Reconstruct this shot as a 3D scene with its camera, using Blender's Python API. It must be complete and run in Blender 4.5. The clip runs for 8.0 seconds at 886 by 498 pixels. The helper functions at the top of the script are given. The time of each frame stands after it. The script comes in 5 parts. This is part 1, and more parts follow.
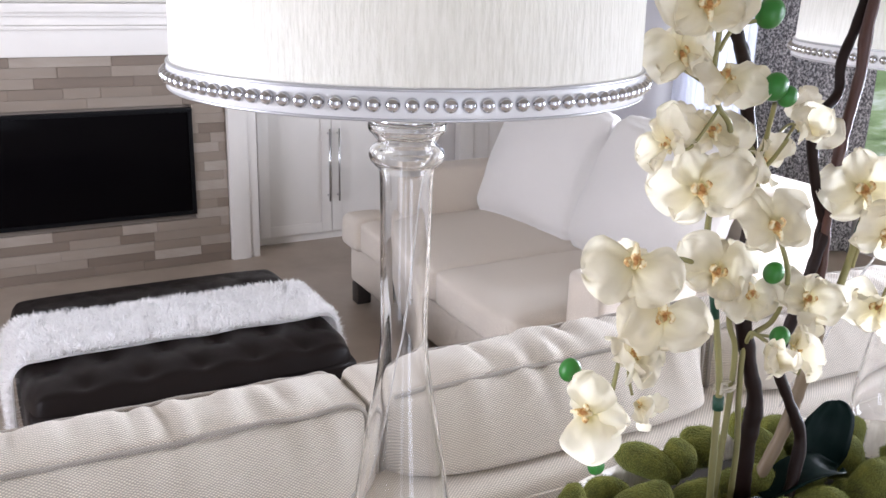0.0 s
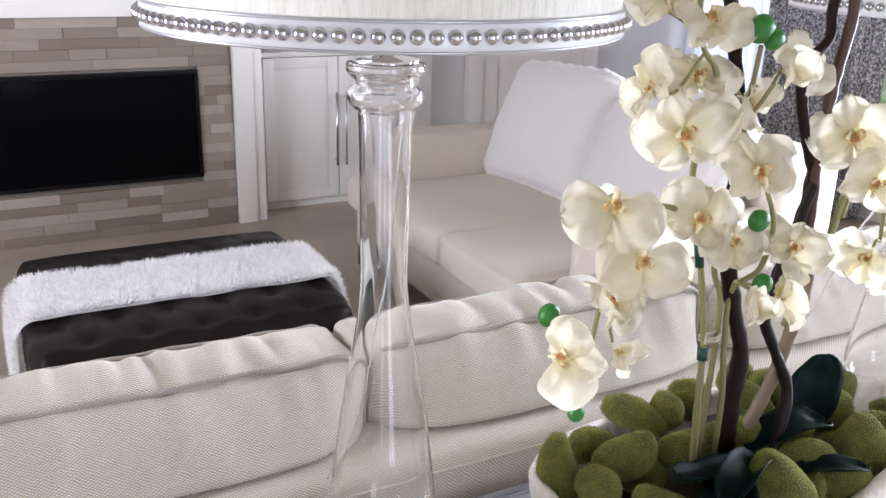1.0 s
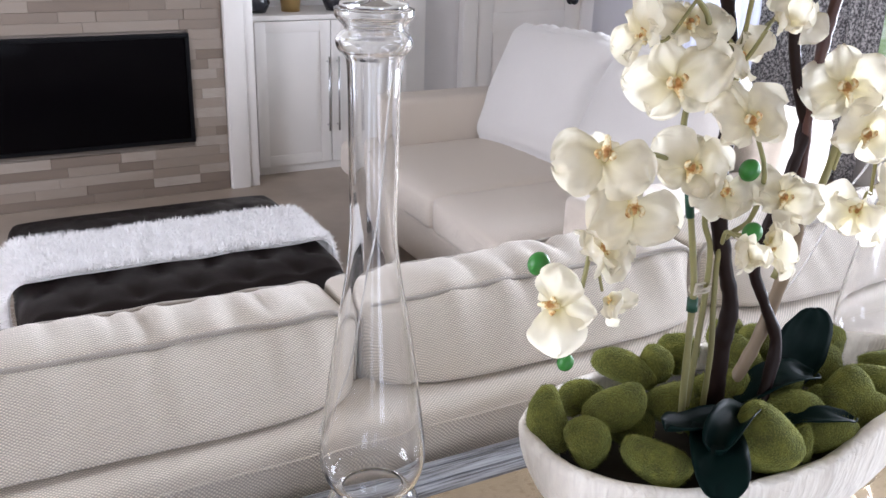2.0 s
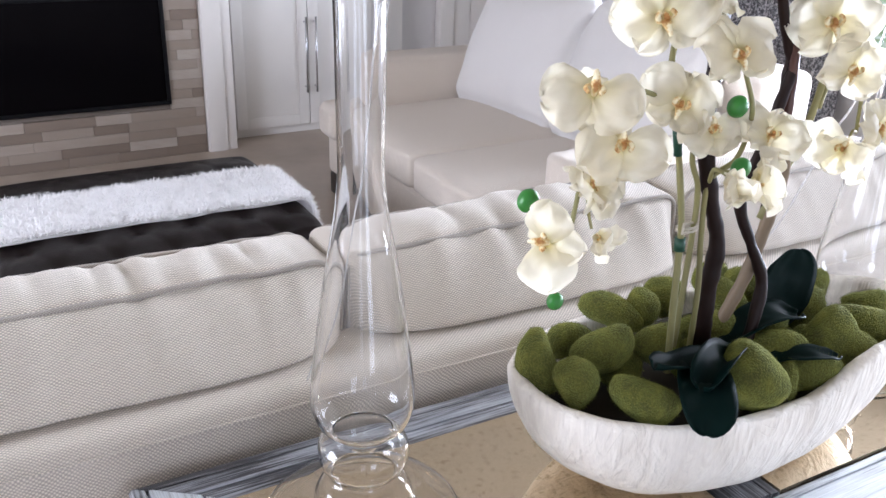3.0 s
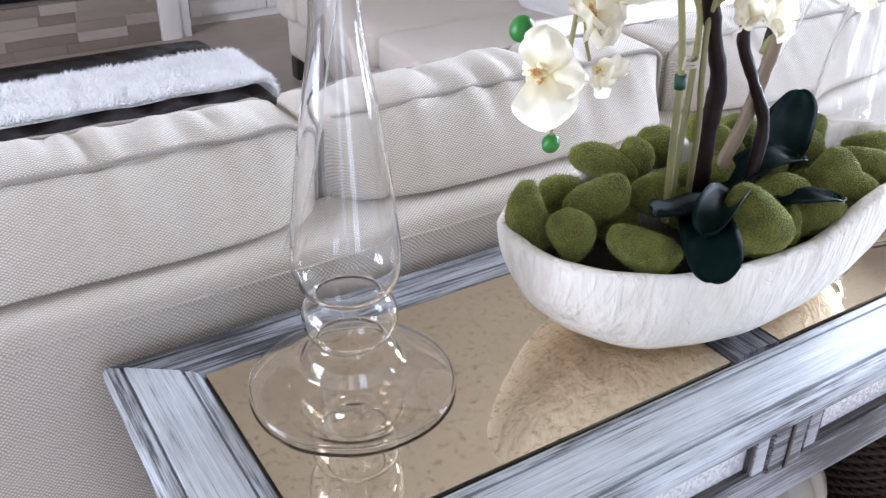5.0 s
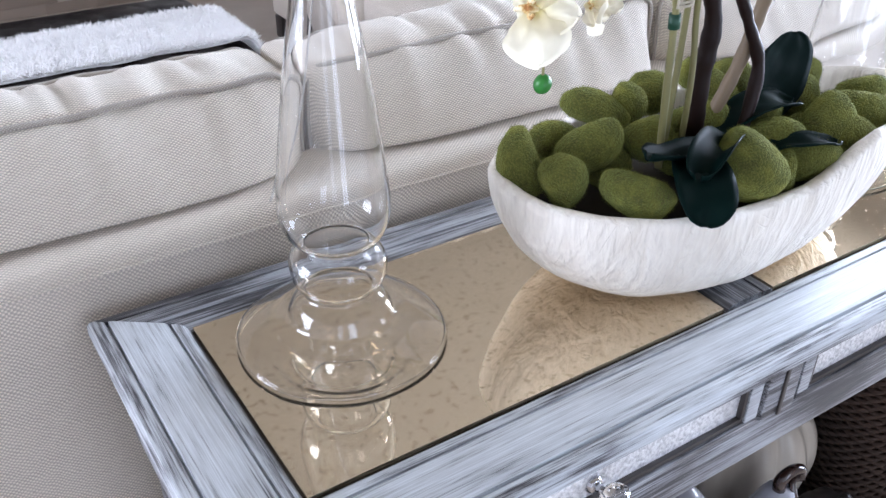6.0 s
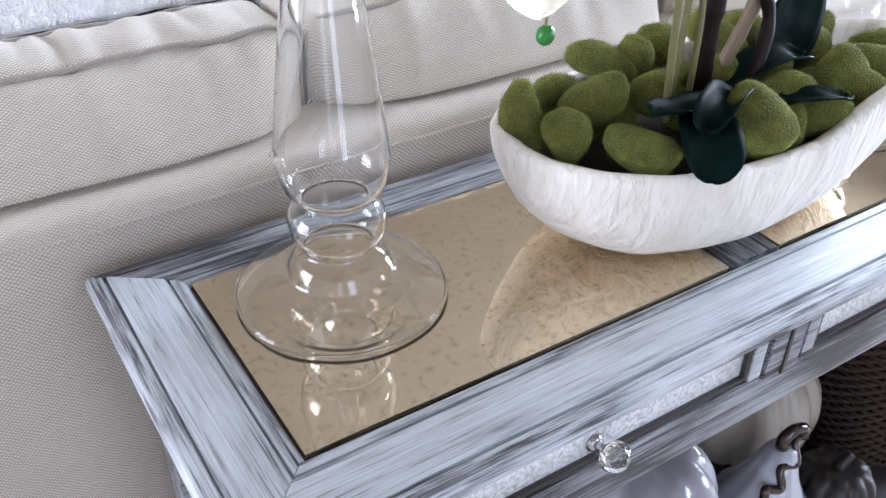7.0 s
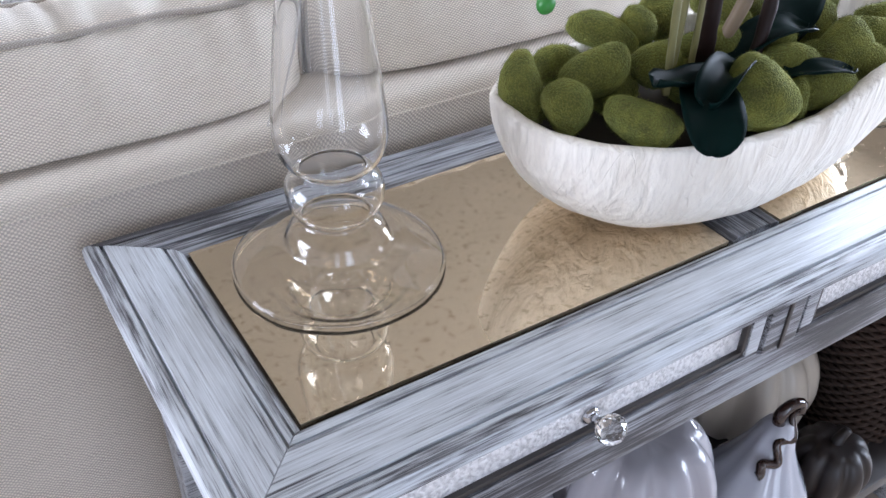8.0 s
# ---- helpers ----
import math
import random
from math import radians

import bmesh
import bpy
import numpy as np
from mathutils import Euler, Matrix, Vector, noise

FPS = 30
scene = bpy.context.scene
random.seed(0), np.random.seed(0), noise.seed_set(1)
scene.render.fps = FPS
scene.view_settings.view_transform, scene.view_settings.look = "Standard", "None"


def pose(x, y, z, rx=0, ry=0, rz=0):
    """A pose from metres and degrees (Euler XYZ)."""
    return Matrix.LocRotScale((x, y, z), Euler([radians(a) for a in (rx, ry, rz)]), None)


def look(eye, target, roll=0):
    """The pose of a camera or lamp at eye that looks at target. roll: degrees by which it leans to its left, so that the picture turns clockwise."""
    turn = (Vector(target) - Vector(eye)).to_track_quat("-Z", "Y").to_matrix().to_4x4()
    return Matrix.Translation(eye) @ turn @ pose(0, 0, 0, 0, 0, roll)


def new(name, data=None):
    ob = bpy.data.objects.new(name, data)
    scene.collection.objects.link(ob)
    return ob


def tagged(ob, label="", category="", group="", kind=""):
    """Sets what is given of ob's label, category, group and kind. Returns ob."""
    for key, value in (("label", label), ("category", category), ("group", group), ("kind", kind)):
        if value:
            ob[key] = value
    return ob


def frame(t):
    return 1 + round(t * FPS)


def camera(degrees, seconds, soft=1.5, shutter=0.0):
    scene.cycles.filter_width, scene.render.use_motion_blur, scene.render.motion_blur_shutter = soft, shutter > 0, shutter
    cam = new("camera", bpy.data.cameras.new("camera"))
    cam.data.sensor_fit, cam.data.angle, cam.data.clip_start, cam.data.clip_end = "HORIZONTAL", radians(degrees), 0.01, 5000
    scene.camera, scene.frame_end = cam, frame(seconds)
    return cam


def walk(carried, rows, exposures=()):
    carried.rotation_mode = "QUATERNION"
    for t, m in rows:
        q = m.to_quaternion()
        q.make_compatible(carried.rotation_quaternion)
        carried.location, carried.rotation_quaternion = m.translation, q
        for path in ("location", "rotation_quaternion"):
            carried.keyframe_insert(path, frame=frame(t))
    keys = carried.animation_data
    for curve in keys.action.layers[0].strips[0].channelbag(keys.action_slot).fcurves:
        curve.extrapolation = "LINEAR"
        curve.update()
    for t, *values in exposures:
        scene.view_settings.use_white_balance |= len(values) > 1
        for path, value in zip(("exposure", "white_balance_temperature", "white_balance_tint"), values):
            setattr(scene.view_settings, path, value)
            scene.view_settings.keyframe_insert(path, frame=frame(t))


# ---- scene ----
cam = camera(52.5, 8.0)
PATH = [
    (0, (-0.232, -0.549, 1.545), (0.682, 1.126, 0.947), 1.6),
    (0.5, (-0.22, -0.557, 1.532), (0.679, 1.117, 0.909), 1.7),
    (1, (-0.204, -0.565, 1.522), (0.677, 1.103, 0.857), 1.7),
    (1.5, (-0.199, -0.57, 1.513), (0.677, 1.087, 0.813), 1.8),
    (3, (-0.212, -0.571, 1.476), (0.701, 1.02, 0.68), 1.8),
    (3.5, (-0.214, -0.562, 1.46), (0.708, 0.998, 0.613), 1.6),
    (4, (-0.214, -0.547, 1.44), (0.712, 0.978, 0.536), 1.4),
    (4.5, (-0.21, -0.534, 1.422), (0.714, 0.957, 0.461), 1.0),
    (6, (-0.206, -0.519, 1.381), (0.722, 0.892, 0.309), 0.7),
    (6.5, (-0.199, -0.517, 1.376), (0.709, 0.875, 0.263), 0.5),
    (7, (-0.194, -0.514, 1.372), (0.692, 0.862, 0.222), 0.6),
    (7.5, (-0.189, -0.513, 1.368), (0.682, 0.846, 0.188), 0.7),
    (8, (-0.189, -0.515, 1.367), (0.675, 0.835, 0.171), 1.0),
]
# the white balance cools a little as the view sinks to the table
BALANCE = [(0, 0.12, 6420, 10), (1.5, 0.12, 6350, 10), (4, 0.26, 6000, 9), (6, 0.28, 5870, 8), (8, 0.22, 5920, 8)]
walk(cam, [(t, look(eye, target, roll)) for t, eye, target, roll in PATH], BALANCE)

# ---------------------------------------------------------------- light
world = bpy.data.worlds.new("world")
scene.world = world
world.use_nodes = True
wn = world.node_tree.nodes
sky = wn.new("ShaderNodeTexSky")
sky.sky_type = "NISHITA"
sky.sun_disc = False
sky.sun_elevation, sky.sun_rotation = radians(38), radians(100)
world.node_tree.links.new(sky.outputs[0], wn["Background"].inputs[0])
wn["Background"].inputs[1].default_value = 0.12

sun = new("sun", bpy.data.lights.new("sun", "SUN"))
sun.data.energy, sun.data.angle, sun.data.color = 2.0, radians(0.6), (1, 0.95, 0.88)
sun.matrix_world = look((9, -1.5, 8), (0, 0, 0))


def window_lamp(name, eye, target, sx, sy, watts, colour, spread=180):
    lamp = new(name, bpy.data.lights.new(name, "AREA"))
    lamp.data.shape, lamp.data.size, lamp.data.size_y = "RECTANGLE", sx, sy
    lamp.data.energy, lamp.data.color = watts, colour
    lamp.data.spread = radians(spread)
    lamp.matrix_world = look(eye, target)
    return lamp


window_lamp("window_light_east", (4.34, 1.1, 1.35), (0, 0.9, 1.0), 1.6, 1.9, 190, (0.82, 0.86, 1.0), 115)
# unseen source, added to brighten the sofa back and the table front
window_lamp("window_light_garden", (4.34, -1.0, 1.35), (0.7, 0.1, 0.95), 1.4, 1.9, 66, (0.80, 0.85, 1.0), 130)
window_lamp("window_light_corner", (4.34, 3.95, 1.35), (0, 3.95, 1.1), 0.6, 1.9, 13, (0.78, 0.83, 1.0))
# three unseen sources behind and to the left, added to brighten table and lampshade
window_lamp("window_light_south", (-1.1, -2.28, 1.12), (0.2, 0, 0.85), 0.5, 1.9, 5, (0.82, 0.86, 1.0))
window_lamp("window_light_rear", (0.1, -2.28, 1.05), (0.3, 0, 0.90), 0.6, 1.8, 14, (0.80, 0.85, 1.0))
window_lamp("window_light_west", (-2.78, 1.25, 1.55), (0, 1.35, 0.8), 1.5, 1.4, 104, (0.88, 0.885, 1.0))
scene.cycles.max_bounces, scene.cycles.transmission_bounces = 16, 16
scene.cycles.caustics_reflective = scene.cycles.caustics_refractive = True

# ---------------------------------------------------------------- materials


class Nodes:
    """A node material under construction."""

    def __init__(self, name, colour=(0.8, 0.8, 0.8), rough=0.5, metal=0.0, **more):
        self.mat = bpy.data.materials.new(name)
        self.mat.use_nodes = True
        self.t = self.mat.node_tree
        self.b = self.t.nodes["Principled BSDF"]
        self.out = self.t.nodes["Material Output"]
        self.put(self.b, "Base Color", (*colour, 1))
        self.put(self.b, "Roughness", rough)
        self.put(self.b, "Metallic", metal)
        for k, v in more.items():
            self.put(self.b, k.replace("_", " "), v)

    def put(self, node, key, v):
        sock = node.inputs[key]
        if isinstance(v, bpy.types.NodeSocket):
            self.t.links.new(v, sock)
        else:
            sock.default_value = v

    def node(self, kind, **ins):
        n = self.t.nodes.new(kind)
        for k, v in ins.items():
            self.put(n, int(k[1:]) if k[0] == "i" and k[1:].isdigit() else k.replace("_", " "), v)
        return n

    def coords(self, scale=(1, 1, 1)):
        c = self.t.nodes.new("ShaderNodeTexCoord")
        m = self.node("ShaderNodeMapping", Vector=c.outputs["Object"], Scale=scale)
        return m.outputs[0]

    def noise(self, scale, detail=3.0, stretch=(1, 1, 1), rough=0.55, distort=0.0):
        return self.node("ShaderNodeTexNoise", Vector=self.coords(stretch), Scale=scale, Detail=detail, Roughness=rough, Distortion=distort).outputs[0]

    def ramp(self, fac, *stops):
        r = self.node("ShaderNodeValToRGB", Fac=fac)
        e = r.color_ramp.elements
        while len(e) < len(stops):
            e.new(0.5)
        for el, (p, c) in zip(e, stops):
            el.position, el.color = p, (*c, 1) if len(c) == 3 else c
        return r.outputs[0]

    def grey(self, fac, lo, hi, a=0.0, b=1.0):
        return self.node("ShaderNodeMapRange", i0=fac, i1=lo, i2=hi, i3=a, i4=b).outputs[0]

    def mix(self, fac, a, b, mode="MIX"):
        m = self.t.nodes.new("ShaderNodeMix")
        m.data_type, m.blend_type = "RGBA", mode
        self.put(m, 0, fac)
        self.put(m, 6, (*a, 1) if isinstance(a, tuple) else a)
        self.put(m, 7, (*b, 1) if isinstance(b, tuple) else b)
        return m.outputs[2]

    def maths(self, op, a, b=0.0):
        m = self.t.nodes.new("ShaderNodeMath")
        m.operation = op
        self.put(m, 0, a)
        self.put(m, 1, b)
        return m.outputs[0]

    def bump(self, height, strength=0.3, dist=0.002, after=None):
        n = self.node("ShaderNodeBump", Height=height, Strength=strength, Distance=dist)
        if after is not None:
            self.put(n, "Normal", after)
        self.put(self.b, "Normal", n.outputs[0])
        return n.outputs[0]

    def colour(self, c):
        self.put(self.b, "Base Color", c)

    def rough(self, c):
        self.put(self.b, "Roughness", c)


def weave_material(name, light, dark, pitch, sheen=0.25):
    m = Nodes(name, light, 0.92, Sheen_Weight=sheen, Sheen_Roughness=0.6)
    c = m.t.nodes.new("ShaderNodeTexCoord")
    wob = m.node("ShaderNodeTexNoise", Vector=c.outputs["Object"], Scale=55.0, Detail=3.0).outputs[0]
    s = m.node("ShaderNodeSeparateXYZ", Vector=c.outputs["Object"])
    k = 2 * math.pi / pitch
    shift = m.maths("MULTIPLY", wob, 6.0)
    u = m.maths("SINE", m.maths("ADD", m.maths("MULTIPLY", s.outputs[0], k), shift))
    v = m.maths("SINE", m.maths("ADD", m.maths("MULTIPLY", m.maths("ADD", s.outputs[1], s.outputs[2]), k * 1.15), shift))
    w = m.grey(m.maths("MULTIPLY", u, v), -1.0, 1.0)
    slub = m.noise(60.0, 2.0, (1, 6, 6))
    big = m.noise(5.0, 4.0)
    col = m.mix(m.grey(w, 0.40, 0.86), dark, light)
    col = m.mix(m.grey(slub, 0.35, 0.75, 0.0, 0.35), col, tuple(0.82 * a for a in light))
    col = m.mix(m.grey(big, 0.35, 0.7, 0.0, 0.22), col, tuple(0.8 * a for a in light))
    m.colour(col)
    m.bump(w, 0.8, 0.0012)
    return m.mat


sofa_cloth = weave_material("sofa_cloth", (0.88, 0.795, 0.685), (0.40, 0.355, 0.302), 0.0062)
loveseat_cloth = weave_material("loveseat_cloth", (0.83, 0.745, 0.645), (0.63, 0.558, 0.48), 0.004)
pillow_cloth = weave_material("pillow_cloth", (0.87, 0.845, 0.825), (0.76, 0.737, 0.715), 0.004)
# same fabric as the sofa, with the seam shadow put into its colour
shaded_piping_cloth = weave_material("shaded_piping_cloth", (0.52, 0.465, 0.40), (0.30, 0.265, 0.225), 0.004)


def paint(name, colour, rough=0.45, wear=0.06):
    m = Nodes(name, colour, rough)
    n = m.noise(2.5, 5.0)
    m.colour(m.mix(m.grey(n, 0.35, 0.7, 0, 1), colour, tuple(a * (1 - wear) for a in colour)))
    m.bump(m.noise(180.0, 2.0), 0.08, 0.001)
    return m.mat


white_paint = paint("white_paint", (0.76, 0.728, 0.69))
wall_paint = paint("wall_paint", (0.62, 0.60, 0.595), 0.7)
# the unseen ceiling's dimness, as the table mirror reflects it, is in this colour
dim_ceiling_paint = paint("dim_ceiling_paint", (0.27, 0.24, 0.20), 0.8)


def floor_material():
    m = Nodes("floor_tile", (0.42, 0.35, 0.28), 0.4)
    n = m.noise(3.0, 6.0)
    m.colour(m.ramp(n, (0.3, (0.33, 0.27, 0.215)), (0.7, (0.46, 0.39, 0.32))))
    m.bump(m.noise(60.0, 3.0), 0.1, 0.001)
    return m.mat


floor_mat = floor_material()


def distressed(name, wear, chalk, width=0.0):
    """Whitewashed wood: chalky blue-white strokes over dark wood, along the board."""
    m = Nodes(name, (0.6, 0.6, 0.62), 0.42)
    streak = m.noise(55.0, 5.0, (0.05, 1, 1), 0.6, 0.25)
    fine = m.noise(480.0, 4.0, (0.022, 1, 1), 0.65)
    patch = m.noise(14.0, 4.0, (0.3, 1, 1), 0.6)
    both = m.maths("ADD", m.maths("MULTIPLY", streak, 0.42), m.maths("MULTIPLY", fine, 0.58))
    both = m.maths("ADD", both, m.maths("MULTIPLY", m.maths("SUBTRACT", patch, 0.5), 0.42))
    geo = m.t.nodes.new("ShaderNodeNewGeometry")
    worn = m.grey(geo.outputs["Pointiness"], 0.5, 0.56, 0.0, 0.12)
    both = m.maths("SUBTRACT", m.maths("SUBTRACT", both, worn), wear)
    if width:
        # the mouldings along both edges of a board are rubbed down further than its face
        tc = m.t.nodes.new("ShaderNodeTexCoord")
        across = m.node("ShaderNodeSeparateXYZ", Vector=tc.outputs["Object"]).outputs[1]
        rub = m.maths("ADD", m.grey(across, 0.024, 0.012), m.grey(across, width - 0.026, width - 0.014))
        rub = m.maths("MULTIPLY", rub, m.grey(m.noise(70.0, 5.0, (0.10, 1, 1), 0.65), 0.42, 0.66, 0.0, 0.12))
        both = m.maths("SUBTRACT", both, rub)
    col = m.ramp(both, (0.24, (0.04, 0.04, 0.045)), (0.30, (0.20, 0.20, 0.215)), (0.38, tuple(0.62 * a for a in chalk)), (0.60, chalk))
    m.colour(col)
    m.rough(m.grey(fine, 0.3, 0.7, 0.3, 0.55))
    m.bump(both, 0.45, 0.0012)
    return m.mat


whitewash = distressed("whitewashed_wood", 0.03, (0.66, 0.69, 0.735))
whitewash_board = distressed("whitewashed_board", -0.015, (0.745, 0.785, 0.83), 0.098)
# true wear on the back and cross boards, painted shade on the drawer side
worn_shaded_whitewash = distressed("worn_shaded_whitewashed_wood", 0.11, (0.56, 0.59, 0.64))
dark_wood = paint("dark_wood", (0.05, 0.042, 0.04), 0.4, 0.4)


def antique_mirror():
    m = Nodes("antique_mirror", (0.6, 0.5, 0.38), 0.04, 0.93)
    spots = m.noise(120.0, 2.0, (1, 1, 1), 0.5)
    cloud = m.noise(14.0, 3.0)
    col = m.ramp(spots, (0.56, (0.84, 0.72, 0.545)), (0.68, (0.60, 0.49, 0.345)))
    m.colour(m.mix(m.grey(cloud, 0.35, 0.7, 0, 0.35), col, (0.70, 0.585, 0.43)))
    m.rough(m.grey(spots, 0.55, 0.7, 0.03, 0.16))
    return m.mat


mirror_mat = antique_mirror()


def painted_reflection():
    # the pale mottle paints in what the drawer mirrors reflect
    m = Nodes("drawer_reflection", (0.84, 0.84, 0.86), 0.30, 0.30)
    n = m.noise(170.0, 3.0)
    m.colour(m.ramp(n, (0.38, (0.62, 0.62, 0.64)), (0.56, (0.90, 0.90, 0.92))))
    m.bump(n, 1.0, 0.004)
    return m.mat


drawer_reflection = painted_reflection()

clear_glass = Nodes("clear_glass", (1, 1, 1), 0.0, Transmission_Weight=1.0, IOR=1.45).mat
crystal = Nodes("crystal", (1, 1, 1), 0.0, Transmission_Weight=1.0, IOR=1.6).mat
chrome = Nodes("chrome", (0.6, 0.6, 0.62), 0.06, 1.0).mat
pewter = Nodes("pewter", (0.62, 0.62, 0.64), 0.22, 1.0).mat
cord_mat = Nodes("clear_cord", (0.92, 0.92, 0.93), 0.12, Transmission_Weight=0.85, IOR=1.2).mat
# added glow that stands in for light on one side of the shade
bulb_glow = Nodes("bulb_glow", (1, 1, 1), 0.3, Emission_Color=(1, 0.97, 0.92, 1), Emission_Strength=15.0).mat
bulb_off = Nodes("bulb_off", (0.85, 0.85, 0.85), 0.3).mat


def shade_material():
    m = Nodes("shade_cloth", (0.86, 0.85, 0.80), 0.85)
    st = m.noise(330.0, 4.0, (1, 1, 0.10), 0.65)
    st2 = m.noise(600.0, 2.0, (1, 1, 0.25))
    h = m.maths("ADD", st, m.maths("MULTIPLY", st2, 0.4))
    m.colour(m.ramp(st, (0.33, (0.80, 0.795, 0.75)), (0.6, (0.88, 0.875, 0.84))))
    nrm = m.bump(h, 0.7, 0.0016)
    tr = m.node("ShaderNodeBsdfTranslucent", Color=m.ramp(st, (0.35, (0.69, 0.67, 0.59)), (0.6, (0.85, 0.83, 0.76))), Normal=nrm)
    mx = m.node("ShaderNodeMixShader", i0=0.35, i1=m.b.outputs[0], i2=tr.outputs[0])
    m.put(m.out, "Surface", mx.outputs[0])
    return m.mat


shade_mat = shade_material()
trim_mat = Nodes("satin_ribbon", (0.80, 0.80, 0.81), 0.38, 0.25).mat
cording_mat = Nodes("silver_cording", (0.55, 0.55, 0.57), 0.35, 0.7).mat


def leather():
    m = Nodes("dark_leather", (0.010, 0.0072, 0.0066), 0.45, Specular_IOR_Level=0.09)
    v = m.node("ShaderNodeTexVoronoi", Vector=m.coords(), Scale=260.0).outputs[0]
    m.bump(v, 0.3, 0.0008)
    m.rough(m.grey(m.noise(14.0), 0.3, 0.7, 0.3, 0.48))
    return m.mat


leather_mat = leather()


def fur():
    m = Nodes("white_fur", (0.8, 0.78, 0.75), 0.9, Sheen_Weight=0.4)
    m.colour(m.ramp(m.noise(22.0, 4.0), (0.3, (0.86, 0.84, 0.835)), (0.6, (0.95, 0.935, 0.93))))
    tr = m.node("ShaderNodeBsdfTranslucent", Color=(0.95, 0.945, 0.94, 1))
    mx = m.node("ShaderNodeMixShader", i0=0.45, i1=m.b.outputs[0], i2=tr.outputs[0])
    m.put(m.out, "Surface", mx.outputs[0])
    return m.mat


fur_mat = fur()


def stone_material():
    m = Nodes("ledger_stone", (0.4, 0.36, 0.32), 0.6)
    info = m.t.nodes.new("ShaderNodeObjectInfo")
    base = m.ramp(info.outputs["Random"], (0.0, (0.15, 0.115, 0.09)), (0.35, (0.22, 0.18, 0.145)), (0.7, (0.285, 0.24, 0.20)), (1.0, (0.43, 0.38, 0.33)))
    vein = m.noise(9.0, 6.0, (0.3, 1, 2.5), 0.6, 0.8)
    m.colour(m.mix(m.grey(vein, 0.35, 0.65, 0, 0.45), base, (0.24, 0.18, 0.135)))
    m.bump(vein, 0.4, 0.003)
    return m.mat


stone_mat = stone_material()
fire_glass = Nodes("fire_glass", (0.003, 0.0025, 0.003), 0.12, Specular_IOR_Level=0.03).mat
black_frame = Nodes("black_frame", (0.005, 0.005, 0.006), 0.45, Specular_IOR_Level=0.12).mat


def moss():
    m = Nodes("moss", (0.1, 0.12, 0.02), 0.95, Sheen_Weight=0.55, Sheen_Roughness=0.5, Sheen_Tint=(0.6, 0.7, 0.2, 1))
    info = m.t.nodes.new("ShaderNodeObjectInfo")
    n = m.noise(45.0, 5.0, (1, 1, 1), 0.6)
    col = m.ramp(n, (0.3, (0.034, 0.037, 0.004)), (0.5, (0.088, 0.092, 0.010)), (0.7, (0.20, 0.193, 0.028)))
    m.colour(m.mix(m.grey(info.outputs["Random"], 0.0, 1.0, 0.0, 0.35), col, (0.095, 0.095, 0.014)))
    fine = m.noise(520.0, 3.0)
    speck = m.b.inputs['Base Color'].links[0].from_socket
    m.colour(m.mix(m.grey(fine, 0.46, 0.68, 0.0, 0.40), speck, (0.30, 0.29, 0.06)))
    m.bump(m.maths("ADD", n, m.maths("MULTIPLY", fine, 1.4)), 1.0, 0.0028)
    return m.mat


moss_mat = moss()


def carved():
    m = Nodes("whitewashed_bowl", (0.8, 0.78, 0.75), 0.6)
    w = m.noise(14.0, 3.0, (1.0, 1.0, 0.45), 0.5, 1.0)
    gouge = m.noise(42.0, 2.0, (1.0, 1.0, 0.22), 0.5, 1.0)
    grain = m.noise(230.0, 4.0, (1.0, 1.0, 0.10), 0.6, 0.6)
    crack = m.ramp(m.maths("ABSOLUTE", m.maths("SUBTRACT", w, 0.5)), (0.0, (1, 1, 1)), (0.008, (0, 0, 0)))
    crack = m.maths("MULTIPLY", crack, m.grey(m.noise(9.0, 2.0), 0.52, 0.62, 0.0, 0.55))
    col = m.mix(m.grey(gouge, 0.34, 0.58, 0.6, 0.0), (0.90, 0.85, 0.765), (0.77, 0.705, 0.61))
    col = m.mix(m.grey(grain, 0.38, 0.6, 0.3, 0.0), col, (0.66, 0.61, 0.55))
    m.colour(m.mix(m.maths("MULTIPLY", crack, 0.10), col, (0.36, 0.31, 0.26)))
    h = m.maths("ADD", m.maths("MULTIPLY", w, 2.0), m.maths("ADD", m.maths("MULTIPLY", gouge, 1.2), m.maths("MULTIPLY", grain, 0.25)))
    m.bump(m.maths("SUBTRACT", h, m.maths("MULTIPLY", crack, 0.25)), 0.85, 0.007)
    return m.mat


bowl_mat = carved()


def petal_material(name, tint, yellow):
    m = Nodes(name, tint, 0.45, Sheen_Weight=0.2)
    c = m.t.nodes.new("ShaderNodeTexCoord")
    ln = m.t.nodes.new("ShaderNodeVectorMath")
    ln.operation = "LENGTH"
    m.put(ln, 0, c.outputs["Object"])
    vein = m.noise(55.0, 4.0, (0.4, 1, 1), 0.6, 0.6)
    col = m.ramp(ln.outputs["Value"], (0.003, yellow), (0.011, tuple((a + 2 * b) / 3 for a, b in zip(yellow, tint))), (0.032, tint))
    col = m.mix(m.grey(vein, 0.4, 0.7, 0, 0.28), col, (0.72, 0.65, 0.48))
    m.colour(col)
    nrm = m.bump(vein, 0.25, 0.0012)
    tr = m.node("ShaderNodeBsdfTranslucent", Color=col, Normal=nrm)
    mx = m.node("ShaderNodeMixShader", i0=0.58, i1=m.b.outputs[0], i2=tr.outputs[0])
    m.put(m.out, "Surface", mx.outputs[0])
    return m.mat


petal_mat = petal_material("petal", (0.88, 0.83, 0.69), (0.70, 0.62, 0.24))


